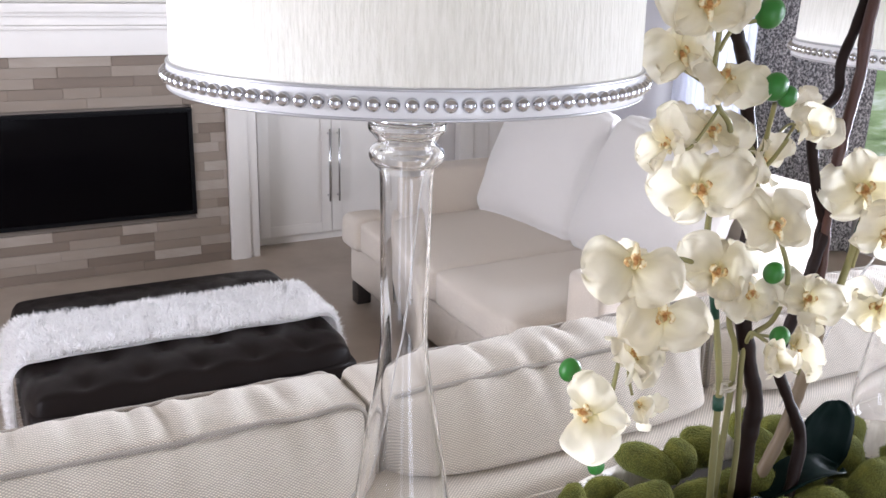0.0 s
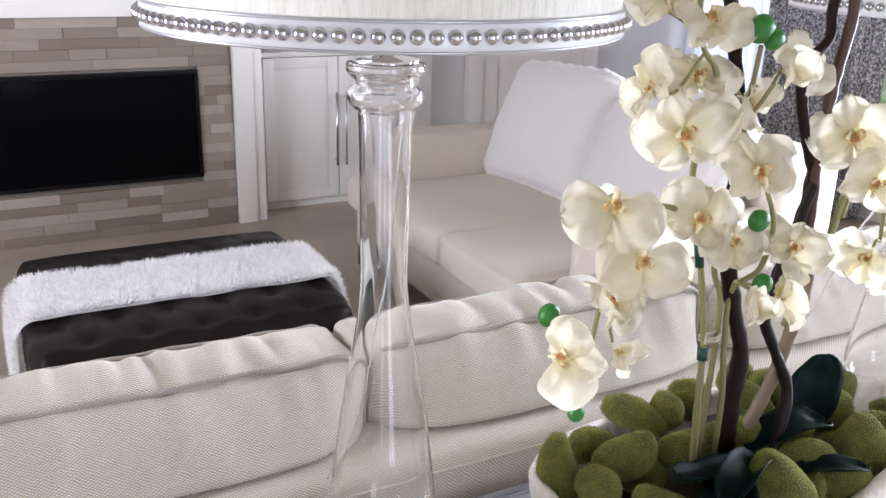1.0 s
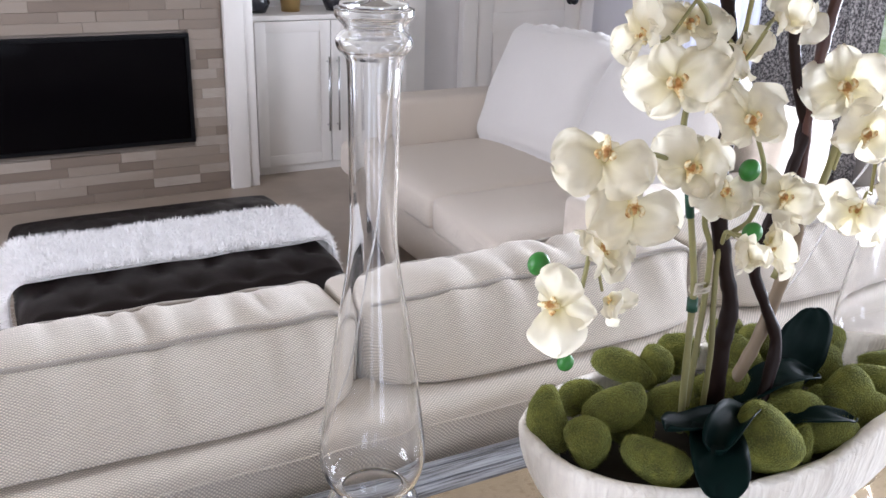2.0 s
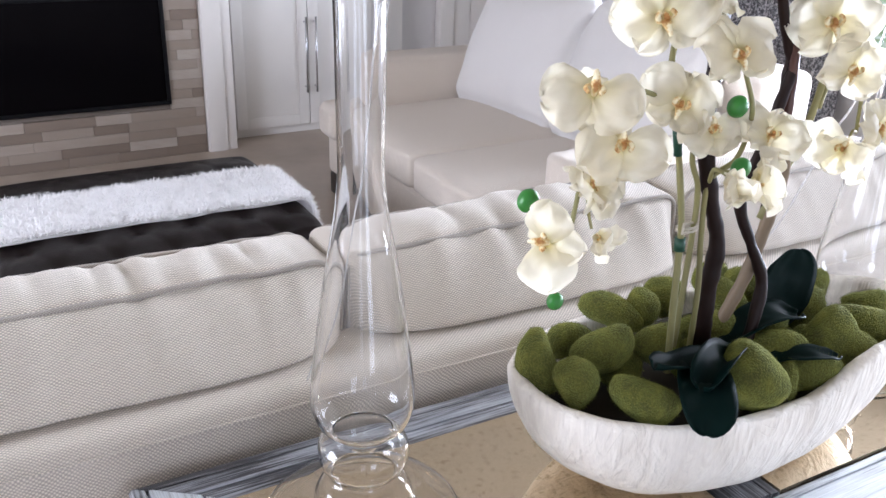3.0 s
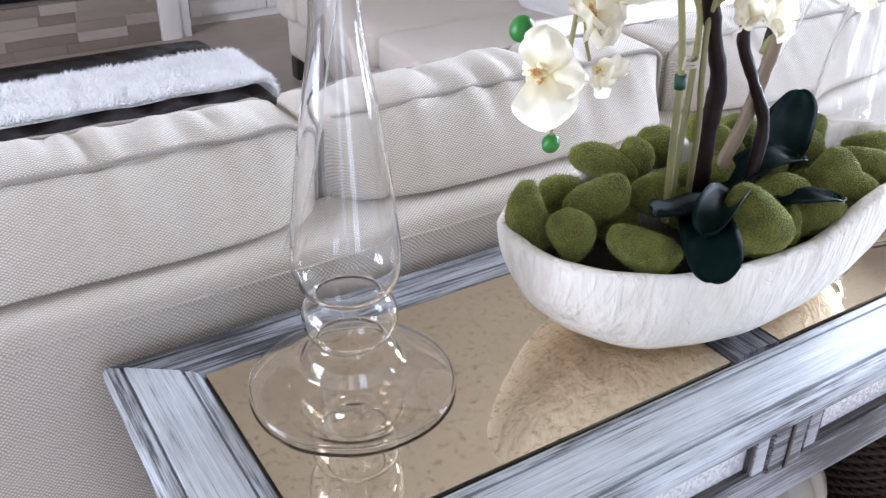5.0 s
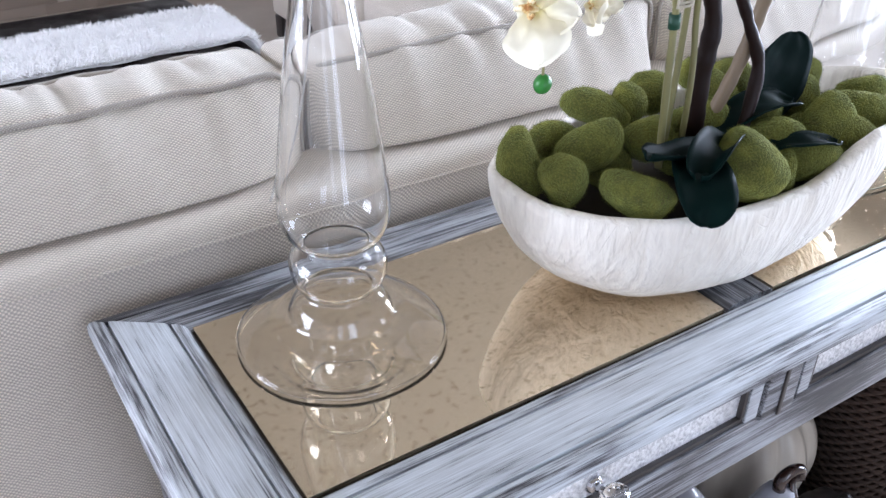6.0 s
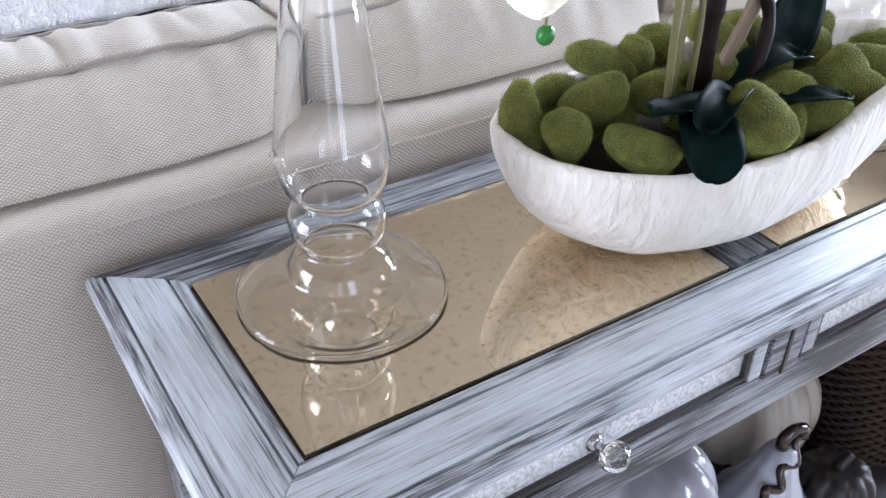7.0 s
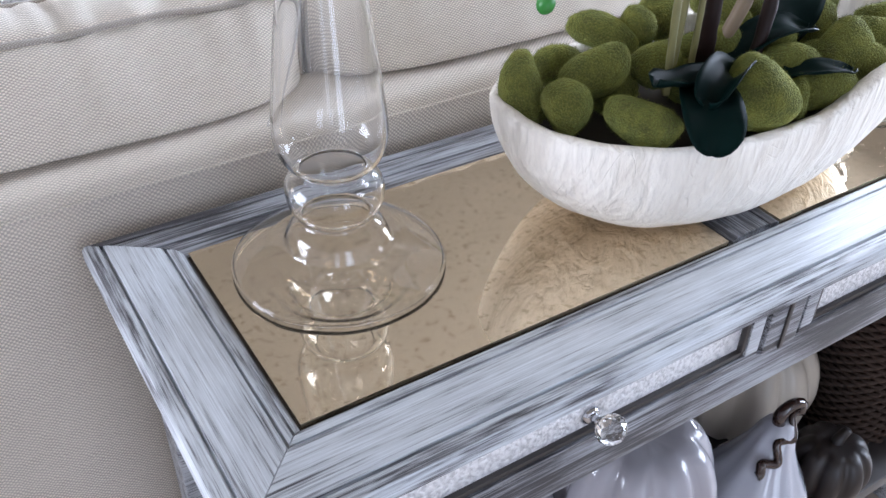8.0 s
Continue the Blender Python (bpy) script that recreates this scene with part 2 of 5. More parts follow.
def lip_material():
    m = Nodes("lip", (0.7, 0.5, 0.2), 0.5)
    n = m.noise(120.0, 2.0)
    m.colour(m.ramp(n, (0.36, (0.42, 0.19, 0.05)), (0.46, (0.68, 0.48, 0.20)), (0.58, (0.86, 0.77, 0.52))))
    return m.mat


lip_mat = lip_material()
stem_mat = paint("green_stem", (0.30, 0.275, 0.11), 0.5, 0.45)
tape_mat = paint("green_tape", (0.015, 0.07, 0.04), 0.5, 0.3)
bud_mat = paint("green_bud", (0.035, 0.24, 0.03), 0.4, 0.6)
bark_mat = paint("brown_branch", (0.020, 0.009, 0.007), 0.5, 0.5)
bark_mat.node_tree.nodes["Principled BSDF"].inputs["Specular IOR Level"].default_value = 0.2
cane_mat = paint("tan_cane", (0.24, 0.17, 0.10), 0.5, 0.4)
leaf_mat = paint("dark_leaf", (0.003, 0.014, 0.012), 0.5, 0.5)
leaf_mat.node_tree.nodes["Principled BSDF"].inputs["Specular IOR Level"].default_value = 0.06
soil_mat = paint("dark_soil", (0.03, 0.022, 0.012), 0.9, 0.5)
twine_mat = paint("raffia", (0.55, 0.5, 0.4), 0.8, 0.3)

# ---------------------------------------------------------------- building helpers
BASE = {}


def thing(name, loc, label, category, group="", kind=""):
    ob = new(name)
    ob.location = loc
    ob.empty_display_size = 0.05
    BASE[ob] = Matrix.Translation(loc)
    return tagged(ob, label, category, group, kind)


def mesh_of(name, bm, mat, smooth=True):
    me = bpy.data.meshes.new(name)
    bm.normal_update()
    bm.to_mesh(me)
    bm.free()
    me.materials.append(mat)
    if smooth:
        me.polygons.foreach_set("use_smooth", [True] * len(me.polygons))
    return me


def hang(ob, parent, m=None):
    """Parents ob; m is its pose in the world, or below a part its pose on that part."""
    ob.parent = parent
    if parent in BASE:
        ob.matrix_parent_inverse = BASE[parent].inverted()
    if m is not None:
        ob.matrix_basis = m
    return ob


def part(name, bm, mat, parent=None, label="", m=None, smooth=True):
    data = bm if isinstance(bm, bpy.types.Mesh) else mesh_of(name, bm, mat, smooth)
    ob = new(name, data)
    if parent is not None:
        hang(ob, parent, m)
    elif m is not None:
        ob.matrix_basis = m
    return tagged(ob, label) if label else ob


def sharp(bm, angle=40):
    """Marks the sharp edges, so that flat faces stay flat under smooth shading."""
    bm.normal_update()
    for e in bm.edges:
        e.smooth = not (len(e.link_faces) == 2 and e.calc_face_angle(0) > radians(angle))
    return bm


def box(lo, hi, bevel=0.004, seg=2):
    bm = bmesh.new()
    bmesh.ops.create_cube(bm, size=1)
    lo, hi = Vector(lo), Vector(hi)
    size, mid = hi - lo, (lo + hi) / 2
    for v in bm.verts:
        v.co = Vector((v.co.x * size.x, v.co.y * size.y, v.co.z * size.z)) + mid
    if bevel:
        bmesh.ops.bevel(bm, geom=list(bm.edges), offset=min(bevel, 0.45 * min(size)), segments=seg, affect="EDGES", profile=0.6)
    return sharp(bm, 50)


def lathe(profile, steps=64, closed=False):
    """Turns (radius, height) pairs round the z axis."""
    bm = bmesh.new()
    rings = []
    for r, z in profile:
        if r < 1e-5:
            rings.append([bm.verts.new((0, 0, z))])
        else:
            rings.append([bm.verts.new((r * math.cos(2 * math.pi * i / steps), r * math.sin(2 * math.pi * i / steps), z)) for i in range(steps)])
    pairs = list(zip(rings, rings[1:]))
    if closed:
        pairs.append((rings[-1], rings[0]))
    for a, b in pairs:
        for i in range(steps):
            j = (i + 1) % steps
            if len(a) == 1 and len(b) == 1:
                continue
            if len(a) == 1:
                bm.faces.new((a[0], b[j], b[i]))
            elif len(b) == 1:
                bm.faces.new((a[i], a[j], b[0]))
            else:
                bm.faces.new((a[i], a[j], b[j], b[i]))
    bmesh.ops.recalc_face_normals(bm, faces=bm.faces)
    return bm


def spline(points, n):
    """A smooth line of n points through the given ones."""
    p = [Vector(q) for q in points]
    p = [2 * p[0] - p[1]] + p + [2 * p[-1] - p[-2]]
    out = []
    last = len(p) - 3
    for k in range(n):
        s = k / (n - 1) * last
        i = min(int(s), last - 1)
        u = s - i
        a, b, c, d = p[i:i + 4]
        out.append(0.5 * (2 * b + (c - a) * u + (2 * a - 5 * b + 4 * c - d) * u * u + (3 * b - a - 3 * c + d) * u ** 3))
    return out


def tube(points, r0, r1=None, n=None, sides=10, bm=None, wob=0.0, loop=False):
    bm = bm or bmesh.new()
    r1 = r0 if r1 is None else r1
    line = [Vector(q) for q in points] if n is None else spline(points, n)
    rings = []
    side = None
    for k, q in enumerate(line):
        if loop:
            d = line[(k + 1) % len(line)] - line[k - 1]
        else:
            d = line[min(k + 1, len(line) - 1)] - line[max(k - 1, 0)]
        d.normalize()
        if side is None:
            side = d.orthogonal().normalized()
        side = (side - d * side.dot(d)).normalized()
        up = d.cross(side)
        r = r0 + (r1 - r0) * k / max(1, len(line) - 1)
        r *= 1 + wob * noise.noise(q * 60)
        rings.append([bm.verts.new(q + r * (math.cos(2 * math.pi * i / sides) * side + math.sin(2 * math.pi * i / sides) * up)) for i in range(sides)])
    pairs = list(zip(rings, rings[1:])) + ([(rings[-1], rings[0])] if loop else [])
    for a, b in pairs:
        for i in range(sides):
            j = (i + 1) % sides
            bm.faces.new((a[i], a[j], b[j], b[i]))
    if not loop:
        bm.faces.new(rings[0][::-1])
        bm.faces.new(rings[-1])
    return bm


def cushion(hx, hy, hz, r, puff, seed=0, n=26, wrinkle=0.003, sag=0.0, roll=0.0):
    """A stuffed block: rounded edges, faces that swell, seams that ripple. puff: swelling of the x, y and z faces."""
    bm = bmesh.new()
    bmesh.ops.create_cube(bm, size=2)
    bmesh.ops.subdivide_edges(bm, edges=list(bm.edges), cuts=n, use_grid_fill=True)
    off = Vector((seed * 7.3, seed * 3.1, seed * 1.7))
    half = Vector((hx, hy, hz))
    for v in bm.verts:
        c = v.co.copy()
        p = Vector((c.x * hx, c.y * hy, c.z * hz))
        q = Vector([max(-h + r, min(h - r, a)) for a, h in zip(p, half)])
        d = p - q
        s = q + d.normalized() * r if d.length > 1e-6 else p
        crown = [(1 - min(1, abs(c[(i + 1) % 3])) ** 2.6) * (1 - min(1, abs(c[(i + 2) % 3])) ** 2.6) for i in range(3)]
        for i in range(3):
            if abs(c[i]) > 0.98:
                s[i] += math.copysign(puff[i] * crown[i], c[i])
        if roll and c.y < -0.98:
            low = 0.575 * hz
            f = ((hz - s.z) / (hz - low)) ** 0.75 if s.z > low else math.exp(-((low - s.z) / 0.016) ** 2)
            s.y -= roll * f * (1 - abs(c.x) ** 7)
        edge = max(abs(c.x) ** 6, abs(c.z) ** 6)
        w = noise.noise(Vector((s.x * 34, s.y * 6, s.z * 7)) + off) * wrinkle * (0.3 + edge) * (0.5 + abs(noise.noise(s * 6 + off)) * 2.2)
        w += noise.noise(s * 5 + off) * wrinkle * 0.8
        nrm = d.normalized() if d.length > 1e-6 else Vector((0, 0, 1))
        v.co = s + nrm * w
        v.co.z -= sag * (1 - c.x * c.x) * (c.z > 0.5)
    return bm


def rect_loop(hx, hz, y, r=0.03, n=10, wave=0.002, seed=0):
    """A rounded rectangle in the x-z plane, slightly uneven."""
    pts = []
    for cx, cz, a0 in ((hx - r, hz - r, 0), (-hx + r, hz - r, 90), (-hx + r, -hz + r, 180), (hx - r, -hz + r, 270)):
        for k in range(n + 1):
            a = radians(a0 + 90 * k / n)
            pts.append(Vector((cx + r * math.cos(a), y, cz + r * math.sin(a))))
    out = []
    for a, b in zip(pts, pts[1:] + pts[:1]):
        steps = max(1, int((b - a).length / 0.02))
        for k in range(steps):
            q = a.lerp(b, k / steps)
            q.y += wave * noise.noise(q * 14 + Vector((seed, 0, 0)))
            q.z += wave * noise.noise(q * 17 + Vector((0, seed, 5)))
            out.append(q)
    return out


# ---------------------------------------------------------------- the room
XW, XE, YS, YN, TOP = -2.8, 4.36, -2.3, 4.62, 2.6


def setting(name, bm, mat, label, category="", smooth=False):
    return tagged(part(name, bm, mat, None, "", None, smooth), label, category or name.split("_")[0], "", "structure")


setting("floor", box((XW - 0.2, YS - 0.2, -0.1), (XE + 0.2, YN + 0.2, 0), 0), floor_mat, "beige matt floor across the living room", "floor")
setting("ceiling", box((XW - 0.2, YS - 0.2, TOP), (XE + 0.2, YN + 0.2, TOP + 0.1), 0), dim_ceiling_paint, "plain unseen ceiling, dimmed by its dark tan colour", "ceiling")


def wall_with_holes(name, axis, at, thick, a0, a1, holes, label):
    """A wall along one axis, cut through by holes (start, end, sill, head)."""
    bm = bmesh.new()

    def slab(u0, u1, z0, z1):
        if u1 - u0 < 1e-4 or z1 - z0 < 1e-4:
            return
        lo, hi = ((u0, at, z0), (u1, at + thick, z1)) if axis == "x" else ((at, u0, z0), (at + thick, u1, z1))
        piece = box(lo, hi, 0)
        me = bpy.data.meshes.new("slab")
        piece.to_mesh(me)
        piece.free()
        bm.from_mesh(me)
        bpy.data.meshes.remove(me)

    u = a0
    for h0, h1, z0, z1 in holes:
        slab(u, h0, 0, TOP)
        slab(h0, h1, 0, z0)
        slab(h0, h1, z1, TOP)
        u = h1
    slab(u, a1, 0, TOP)
    return setting(name, bm, wall_paint, label, "wall")


wall_with_holes("wall_north", "x", YN, 0.15, XW, XE, [], "pale painted wall behind fireplace and cabinets")
wall_with_holes("wall_east", "y", XE, 0.15, YS, YN, [(-1.75, -0.25, 0.35, 2.35), (0.3, 3.1, 0.35, 2.35), (3.6, 4.3, 0.35, 2.35)], "pale painted wall with tall windows, one of them added")
wall_with_holes("wall_south", "x", YS - 0.15, 0.15, XW, XE, [(-1.4, -0.8, 0.1, 2.15), (-0.25, 0.45, 0.1, 2.15)], "pale painted wall with two added, unseen tall windows")
wall_with_holes("wall_west", "y", XW - 0.15, 0.15, YS, YN, [(0.45, 2.05, 0.7, 2.3)], "pale painted wall with an added, unseen window")


def window(name, axis, at, u0, u1, z0, z1, label, bars=1):
    mid = ((u0 + u1) / 2, at, z0) if axis == "x" else (at, (u0 + u1) / 2, z0)
    w = thing(name, mid, label, "window", "", "structure")

    def b(n, ua, ub, za, zb, d, mat):
        lo, hi = ((ua, at - d, za), (ub, at + d, zb)) if axis == "x" else ((at - d, ua, za), (at + d, ub, zb))
        return part(n, box(lo, hi, 0.003 if d > 0.01 else 0), mat, w)

    f = 0.05
    b("window_frame", u0, u0 + f, z0, z1, 0.03, white_paint)
    b("window_frame", u1 - f, u1, z0, z1, 0.03, white_paint)
    b("window_frame", u0 + f, u1 - f, z0, z0 + f, 0.03, white_paint)
    b("window_frame", u0 + f, u1 - f, z1 - f, z1, 0.03, white_paint)
    for k in range(bars):
        u = u0 + (u1 - u0) * (k + 1) / (bars + 1)
        b("glazing_bar", u - 0.02, u + 0.02, z0 + f, z1 - f, 0.02, white_paint)
    pane = b("pane", u0 + f, u1 - f, z0 + f, z1 - f, 0.003, clear_glass)
    pane.visible_shadow = False
    return w


window("window_1", "y", XE + 0.1, 0.3, 3.1, 0.35, 2.35, "wide white-framed window to a green garden", 2)
# made-up opening out of view, for the added garden-side light
window("added_window_6", "y", XE + 0.1, -1.75, -0.25, 0.35, 2.35, "unseen white-framed window added towards the garden", 1)
window("window_2", "y", XE + 0.1, 3.6, 4.3, 0.35, 2.35, "narrow white-framed window beside the corner", 0)
# the next three openings are out of view, made up for the added light
window("added_window_3", "x", YS - 0.1, -1.4, -0.8, 0.1, 2.15, "unseen tall white-framed window added in the rear wall", 0)
window("added_window_5", "x", YS - 0.1, -0.25, 0.45, 0.1, 2.15, "unseen tall white-framed glazed door added in the rear wall", 0)
window("added_window_4", "y", XW - 0.1, 0.45, 2.05, 0.7, 2.3, "unseen white-framed side window added for light", 1)


def garden():
    m = Nodes("garden", (0, 0, 0), 1.0)
    n = m.noise(1.6, 6.0, (1, 1, 1), 0.65)
    col = m.ramp(n, (0.32, (0.10, 0.18, 0.07)), (0.5, (0.30, 0.42, 0.24)), (0.62, (0.75, 0.82, 0.85)))
    em = m.node("ShaderNodeEmission", Color=col, Strength=1.1)
    m.put(m.out, "Surface", em.outputs[0])
    return m.mat


setting("backdrop", box((12.0, -14, -1), (12.1, 20, 8), 0), garden(), "blurred green garden outside the window", "backdrop")

# fireplace breast with its stone strips
BREAST = 4.08
setting("wall_fireplace", box((-1.7, BREAST + 0.012, 0), (0.98, YN, 1.1), 0), paint("mortar", (0.21, 0.175, 0.145), 0.9), "stone-clad chimney breast round a long fireplace", "wall")
stone_wall = thing("stone_cladding", (-0.4, BREAST, 0), "grey-brown ledger stone strips in staggered rows", "stone cladding", "", "structure")
FIRE = (-0.72, 0.808, 0.279, 0.833)


def stone_rows():
    rng = random.Random(5)
    lengths = (0.17, 0.24, 0.33, 0.45)
    meshes = {}
    for ln in lengths:
        for dep in (0, 1):
            meshes[ln, dep] = mesh_of("strip", box((0, -0.012 - 0.005 * dep, 0.0002), (ln - 0.0005, 0.012,  0.0499), 0.0012, 1), stone_mat, False)
    for row in range(22):
        z = row * 0.05
        x = -1.7 + rng.uniform(-0.1, 0.0)
        while x < 0.98:
            ln = rng.choice(lengths)
            ends = (x, x + ln)
            over = ends[1] > FIRE[0] and ends[0] < FIRE[1] and z + 0.05 > FIRE[2] + 0.01 and z < FIRE[3] - 0.01
            if over and ends[0] < FIRE[0]:
                ln = FIRE[0] - x
            elif over and ends[1] > FIRE[1] and ends[0] < FIRE[1]:
                x, ln = FIRE[1], ends[1] - FIRE[1]
            elif over:
                x += ln
                continue
            ln = min(ln, 0.98 - x)
            if ln > 0.006:
                near = meshes.get((ln, rng.choice((0, 1))))
                if near is None:
                    near = mesh_of("strip", box((0, -0.014, 0.0002), (ln - 0.0005, 0.012,  0.0499), 0.0012, 1), stone_mat, False)
                part("stone_strip", near, stone_mat, stone_wall, "", Matrix.Translation((x, BREAST, z)))
            x += ln


fire = thing("electric_fireplace", (0.04, BREAST, FIRE[2]), "long black glass-fronted electric fireplace set in stone", "fireplace")
part("glass_front", box((FIRE[0] + 0.02, BREAST - 0.022, FIRE[2] + 0.02), (FIRE[1] - 0.02, BREAST - 0.016, FIRE[3] - 0.02), 0.001), fire_glass, fire, "black reflective glass front")
for nm, lo, hi in (("frame_rail", (FIRE[0], FIRE[2]), (FIRE[1], FIRE[2] + 0.02)), ("frame_rail", (FIRE[0], FIRE[3] - 0.02), (FIRE[1], FIRE[3])),
                   ("frame_stile", (FIRE[0], FIRE[2] + 0.02), (FIRE[0] + 0.02, FIRE[3] - 0.02)), ("frame_stile", (FIRE[1] - 0.02, FIRE[2] + 0.02), (FIRE[1], FIRE[3] - 0.02))):
    part(nm, box((lo[0], BREAST - 0.028, lo[1]), (hi[0], BREAST + 0.012, hi[1]), 0.002), black_frame, fire)

# mantel: panelled white overmantel with stepped bands
mantel = thing("mantel", (-0.28, BREAST, 1.1), "white painted overmantel with stepped mouldings", "mantel", "", "structure")
for nm, z0, z1, d in (("fascia", 1.1, 1.225, 0.05), ("moulding", 1.225, 1.243, 0.085), ("moulding", 1.243, 1.285, 0.065), ("moulding", 1.285, 1.305, 0.1),
                      ("shelf", 1.305, 1.345, 0.14), ("panel", 1.345, TOP, 0.03)):
    part(nm, box((-1.84, BREAST - d, z0 + 0.001), (1.14, YN, z1), 0.004), white_paint, mantel)
for x0 in (0.983, -1.857):
    pil = thing("pilaster", (x0 + 0.078, BREAST, 0), "white painted fluted pilaster beside the stone", "pilaster", "", "structure")
    part("shaft", box((x0, BREAST - 0.02, 0.0), (x0 + 0.157, YN, 1.099), 0.003), white_paint, pil)
    part("face_board", box((x0 + 0.004, BREAST - 0.034, 0.0), (x0 + 0.104, BREAST - 0.019, 1.098), 0.004), white_paint, pil)

# cabinet in the alcove
CF = 4.21


def cabinet():
    c = thing("cabinet", (1.62, CF, 0), "white shaker cabinet with two doors and long bar handles", "cabinet")
    part("body", box((1.145, CF + 0.022, 0.05), (2.1, YN, 0.86), 0.002), white_paint, c)
    part("toe_kick", box((1.145, CF + 0.03, 0.0), (2.1, YN, 0.05), 0.002), white_paint, c)
    part("worktop", box((1.145, CF - 0.012, 0.861), (2.1, YN, 0.887), 0.004), white_paint, c)
    for x0, x1, hx in ((1.19, 1.617, 1.597), (1.622, 2.05, 1.655)):
        d = part("door", box((x0, CF + 0.006, 0.052), (x1, CF + 0.022, 0.855), 0.002), white_paint, c)
        for lo, hi in (((x0, 0.052), (x0 + 0.06, 0.855)), ((x1 - 0.06, 0.052), (x1, 0.855)), ((x0 + 0.06, 0.052), (x1 - 0.06, 0.112)), ((x0 + 0.06, 0.795), (x1 - 0.06, 0.855))):
            b = new("door_rail", mesh_of("door_rail", box((lo[0], CF - 0.002, lo[1]), (hi[0], CF + 0.0055, hi[1]), 0.002), white_paint))
            b.parent = d
        bm = tube([(hx, CF - 0.035, 0.24), (hx, CF - 0.035, 0.66)], 0.006, sides=12)
        tube([(hx, CF - 0.035, 0.27), (hx, CF - 0.004, 0.27)], 0.005, bm=bm)
        tube([(hx, CF - 0.035, 0.63), (hx, CF - 0.004, 0.63)], 0.005, bm=bm)
        h = new("handle", mesh_of("handle", bm, pewter))
        h.parent = d
        tagged(h, "brushed metal bar handle")
    return c


cabinet()


def ornament(loc, profile, mat, label):
    return tagged(part("vase", lathe(profile, 24), mat, None, "", Matrix.Translation(loc)), label, "vase")


black_glaze = Nodes("black_glaze", (0.02, 0.02, 0.025), 0.2).mat
gold = Nodes("gold", (0.5, 0.36, 0.16), 0.35, 0.9).mat
ornament((1.25, 4.36, 0.888), [(0, 0), (0.05, 0), (0.075, 0.05), (0.06, 0.1), (0.025, 0.14), (0.03, 0.16), (0, 0.155)], black_glaze, "squat black vase standing on the white cabinet")
ornament((1.45, 4.38, 0.888), [(0, 0), (0.05, 0), (0.06, 0.1), (0.045, 0.24), (0.05, 0.26), (0, 0.255)], gold, "tall gold vase standing on the white cabinet")
ornament((1.72, 4.37, 0.888), [(0, 0), (0.06, 0), (0.085, 0.06), (0.05, 0.13), (0.03, 0.18), (0, 0.175)], black_glaze, "round black vase standing on the white cabinet")

# wall block and door beyond the alcove
DY = 4.40
setting("wall_return", box((2.1, DY + 0.05, 0), (XE, YN, TOP), 0), wall_paint, "pale painted wall round the panelled door", "wall")
edge = thing("wall_trim", (2.22, DY, 0), "white painted vertical wall trim", "trim", "", "structure")
part("board", box((2.1, DY - 0.01, 0), (2.3, DY + 0.05, TOP), 0.003), white_paint, edge)
door = thing("door_1", (2.98, DY, 0), "white panelled interior door with a black knob, closed", "door", "", "structure")
part("slab", box((2.66, DY + 0.012, 0.01), (3.44, DY + 0.05, 2.04), 0.002), white_paint, door)
for lo, hi in (((2.66, 0.01), (2.78, 2.04)), ((3.32, 0.01), (3.44, 2.04)), ((2.78, 0.01), (3.32, 0.2)), ((2.78, 0.72), (3.32, 0.84)), ((2.78, 1.3), (3.32, 1.42)), ((2.78, 1.9), (3.32, 2.04))):
    part("door_rail", box((lo[0], DY, lo[1]), (hi[0], DY + 0.0115, hi[1]), 0.004), white_paint, door)
for x0, x1 in ((2.56, 2.658), (3.442, 3.54)):
    part("casing", box((x0, DY - 0.02, 0), (x1, DY + 0.05, 2.12), 0.006), white_paint, door)
part("casing", box((2.56, DY - 0.02, 2.121), (3.54, DY + 0.05, 2.2), 0.006), white_paint, door)
knob_bm = lathe([(0, 0.06), (0.02, 0.06), (0.03, 0.048), (0.028, 0.036), (0.012, 0.028), (0.012, 0.01), (0.032, 0.006), (0.032, 0), (0, 0)], 24)
part("door_knob", knob_bm, black_glaze, door, "round black knob", Matrix.Translation((3.36, DY - 0.001, 0.91)) @ pose(0, 0, 0, 90, 0, 0))

setting("baseboard", box((2.301, DY + 0.036, 0), (2.559, DY + 0.049, 0.12), 0.003), white_paint, "white painted baseboard", "baseboard")


# drapes at the corner window
def drape_material():
    m = Nodes("speckled_drape", (0.2, 0.2, 0.22), 0.8)
    n = m.noise(75.0, 5.0, (1, 1, 0.8), 0.75)
    m.colour(m.ramp(n, (0.44, (0.07, 0.07, 0.08)), (0.5, (0.22, 0.22, 0.24)), (0.58, (0.55, 0.55, 0.58))))
    return m.mat


def sheer_material():
    m = Nodes("sheer_cloth", (0.85, 0.85, 0.88), 0.9)
    tr = m.node("ShaderNodeBsdfTranslucent", Color=(0.85, 0.86, 0.92, 1))
    mx = m.node("ShaderNodeMixShader", i0=0.6, i1=m.b.outputs[0], i2=tr.outputs[0])
    m.put(m.out, "Surface", mx.outputs[0])
    return m.mat


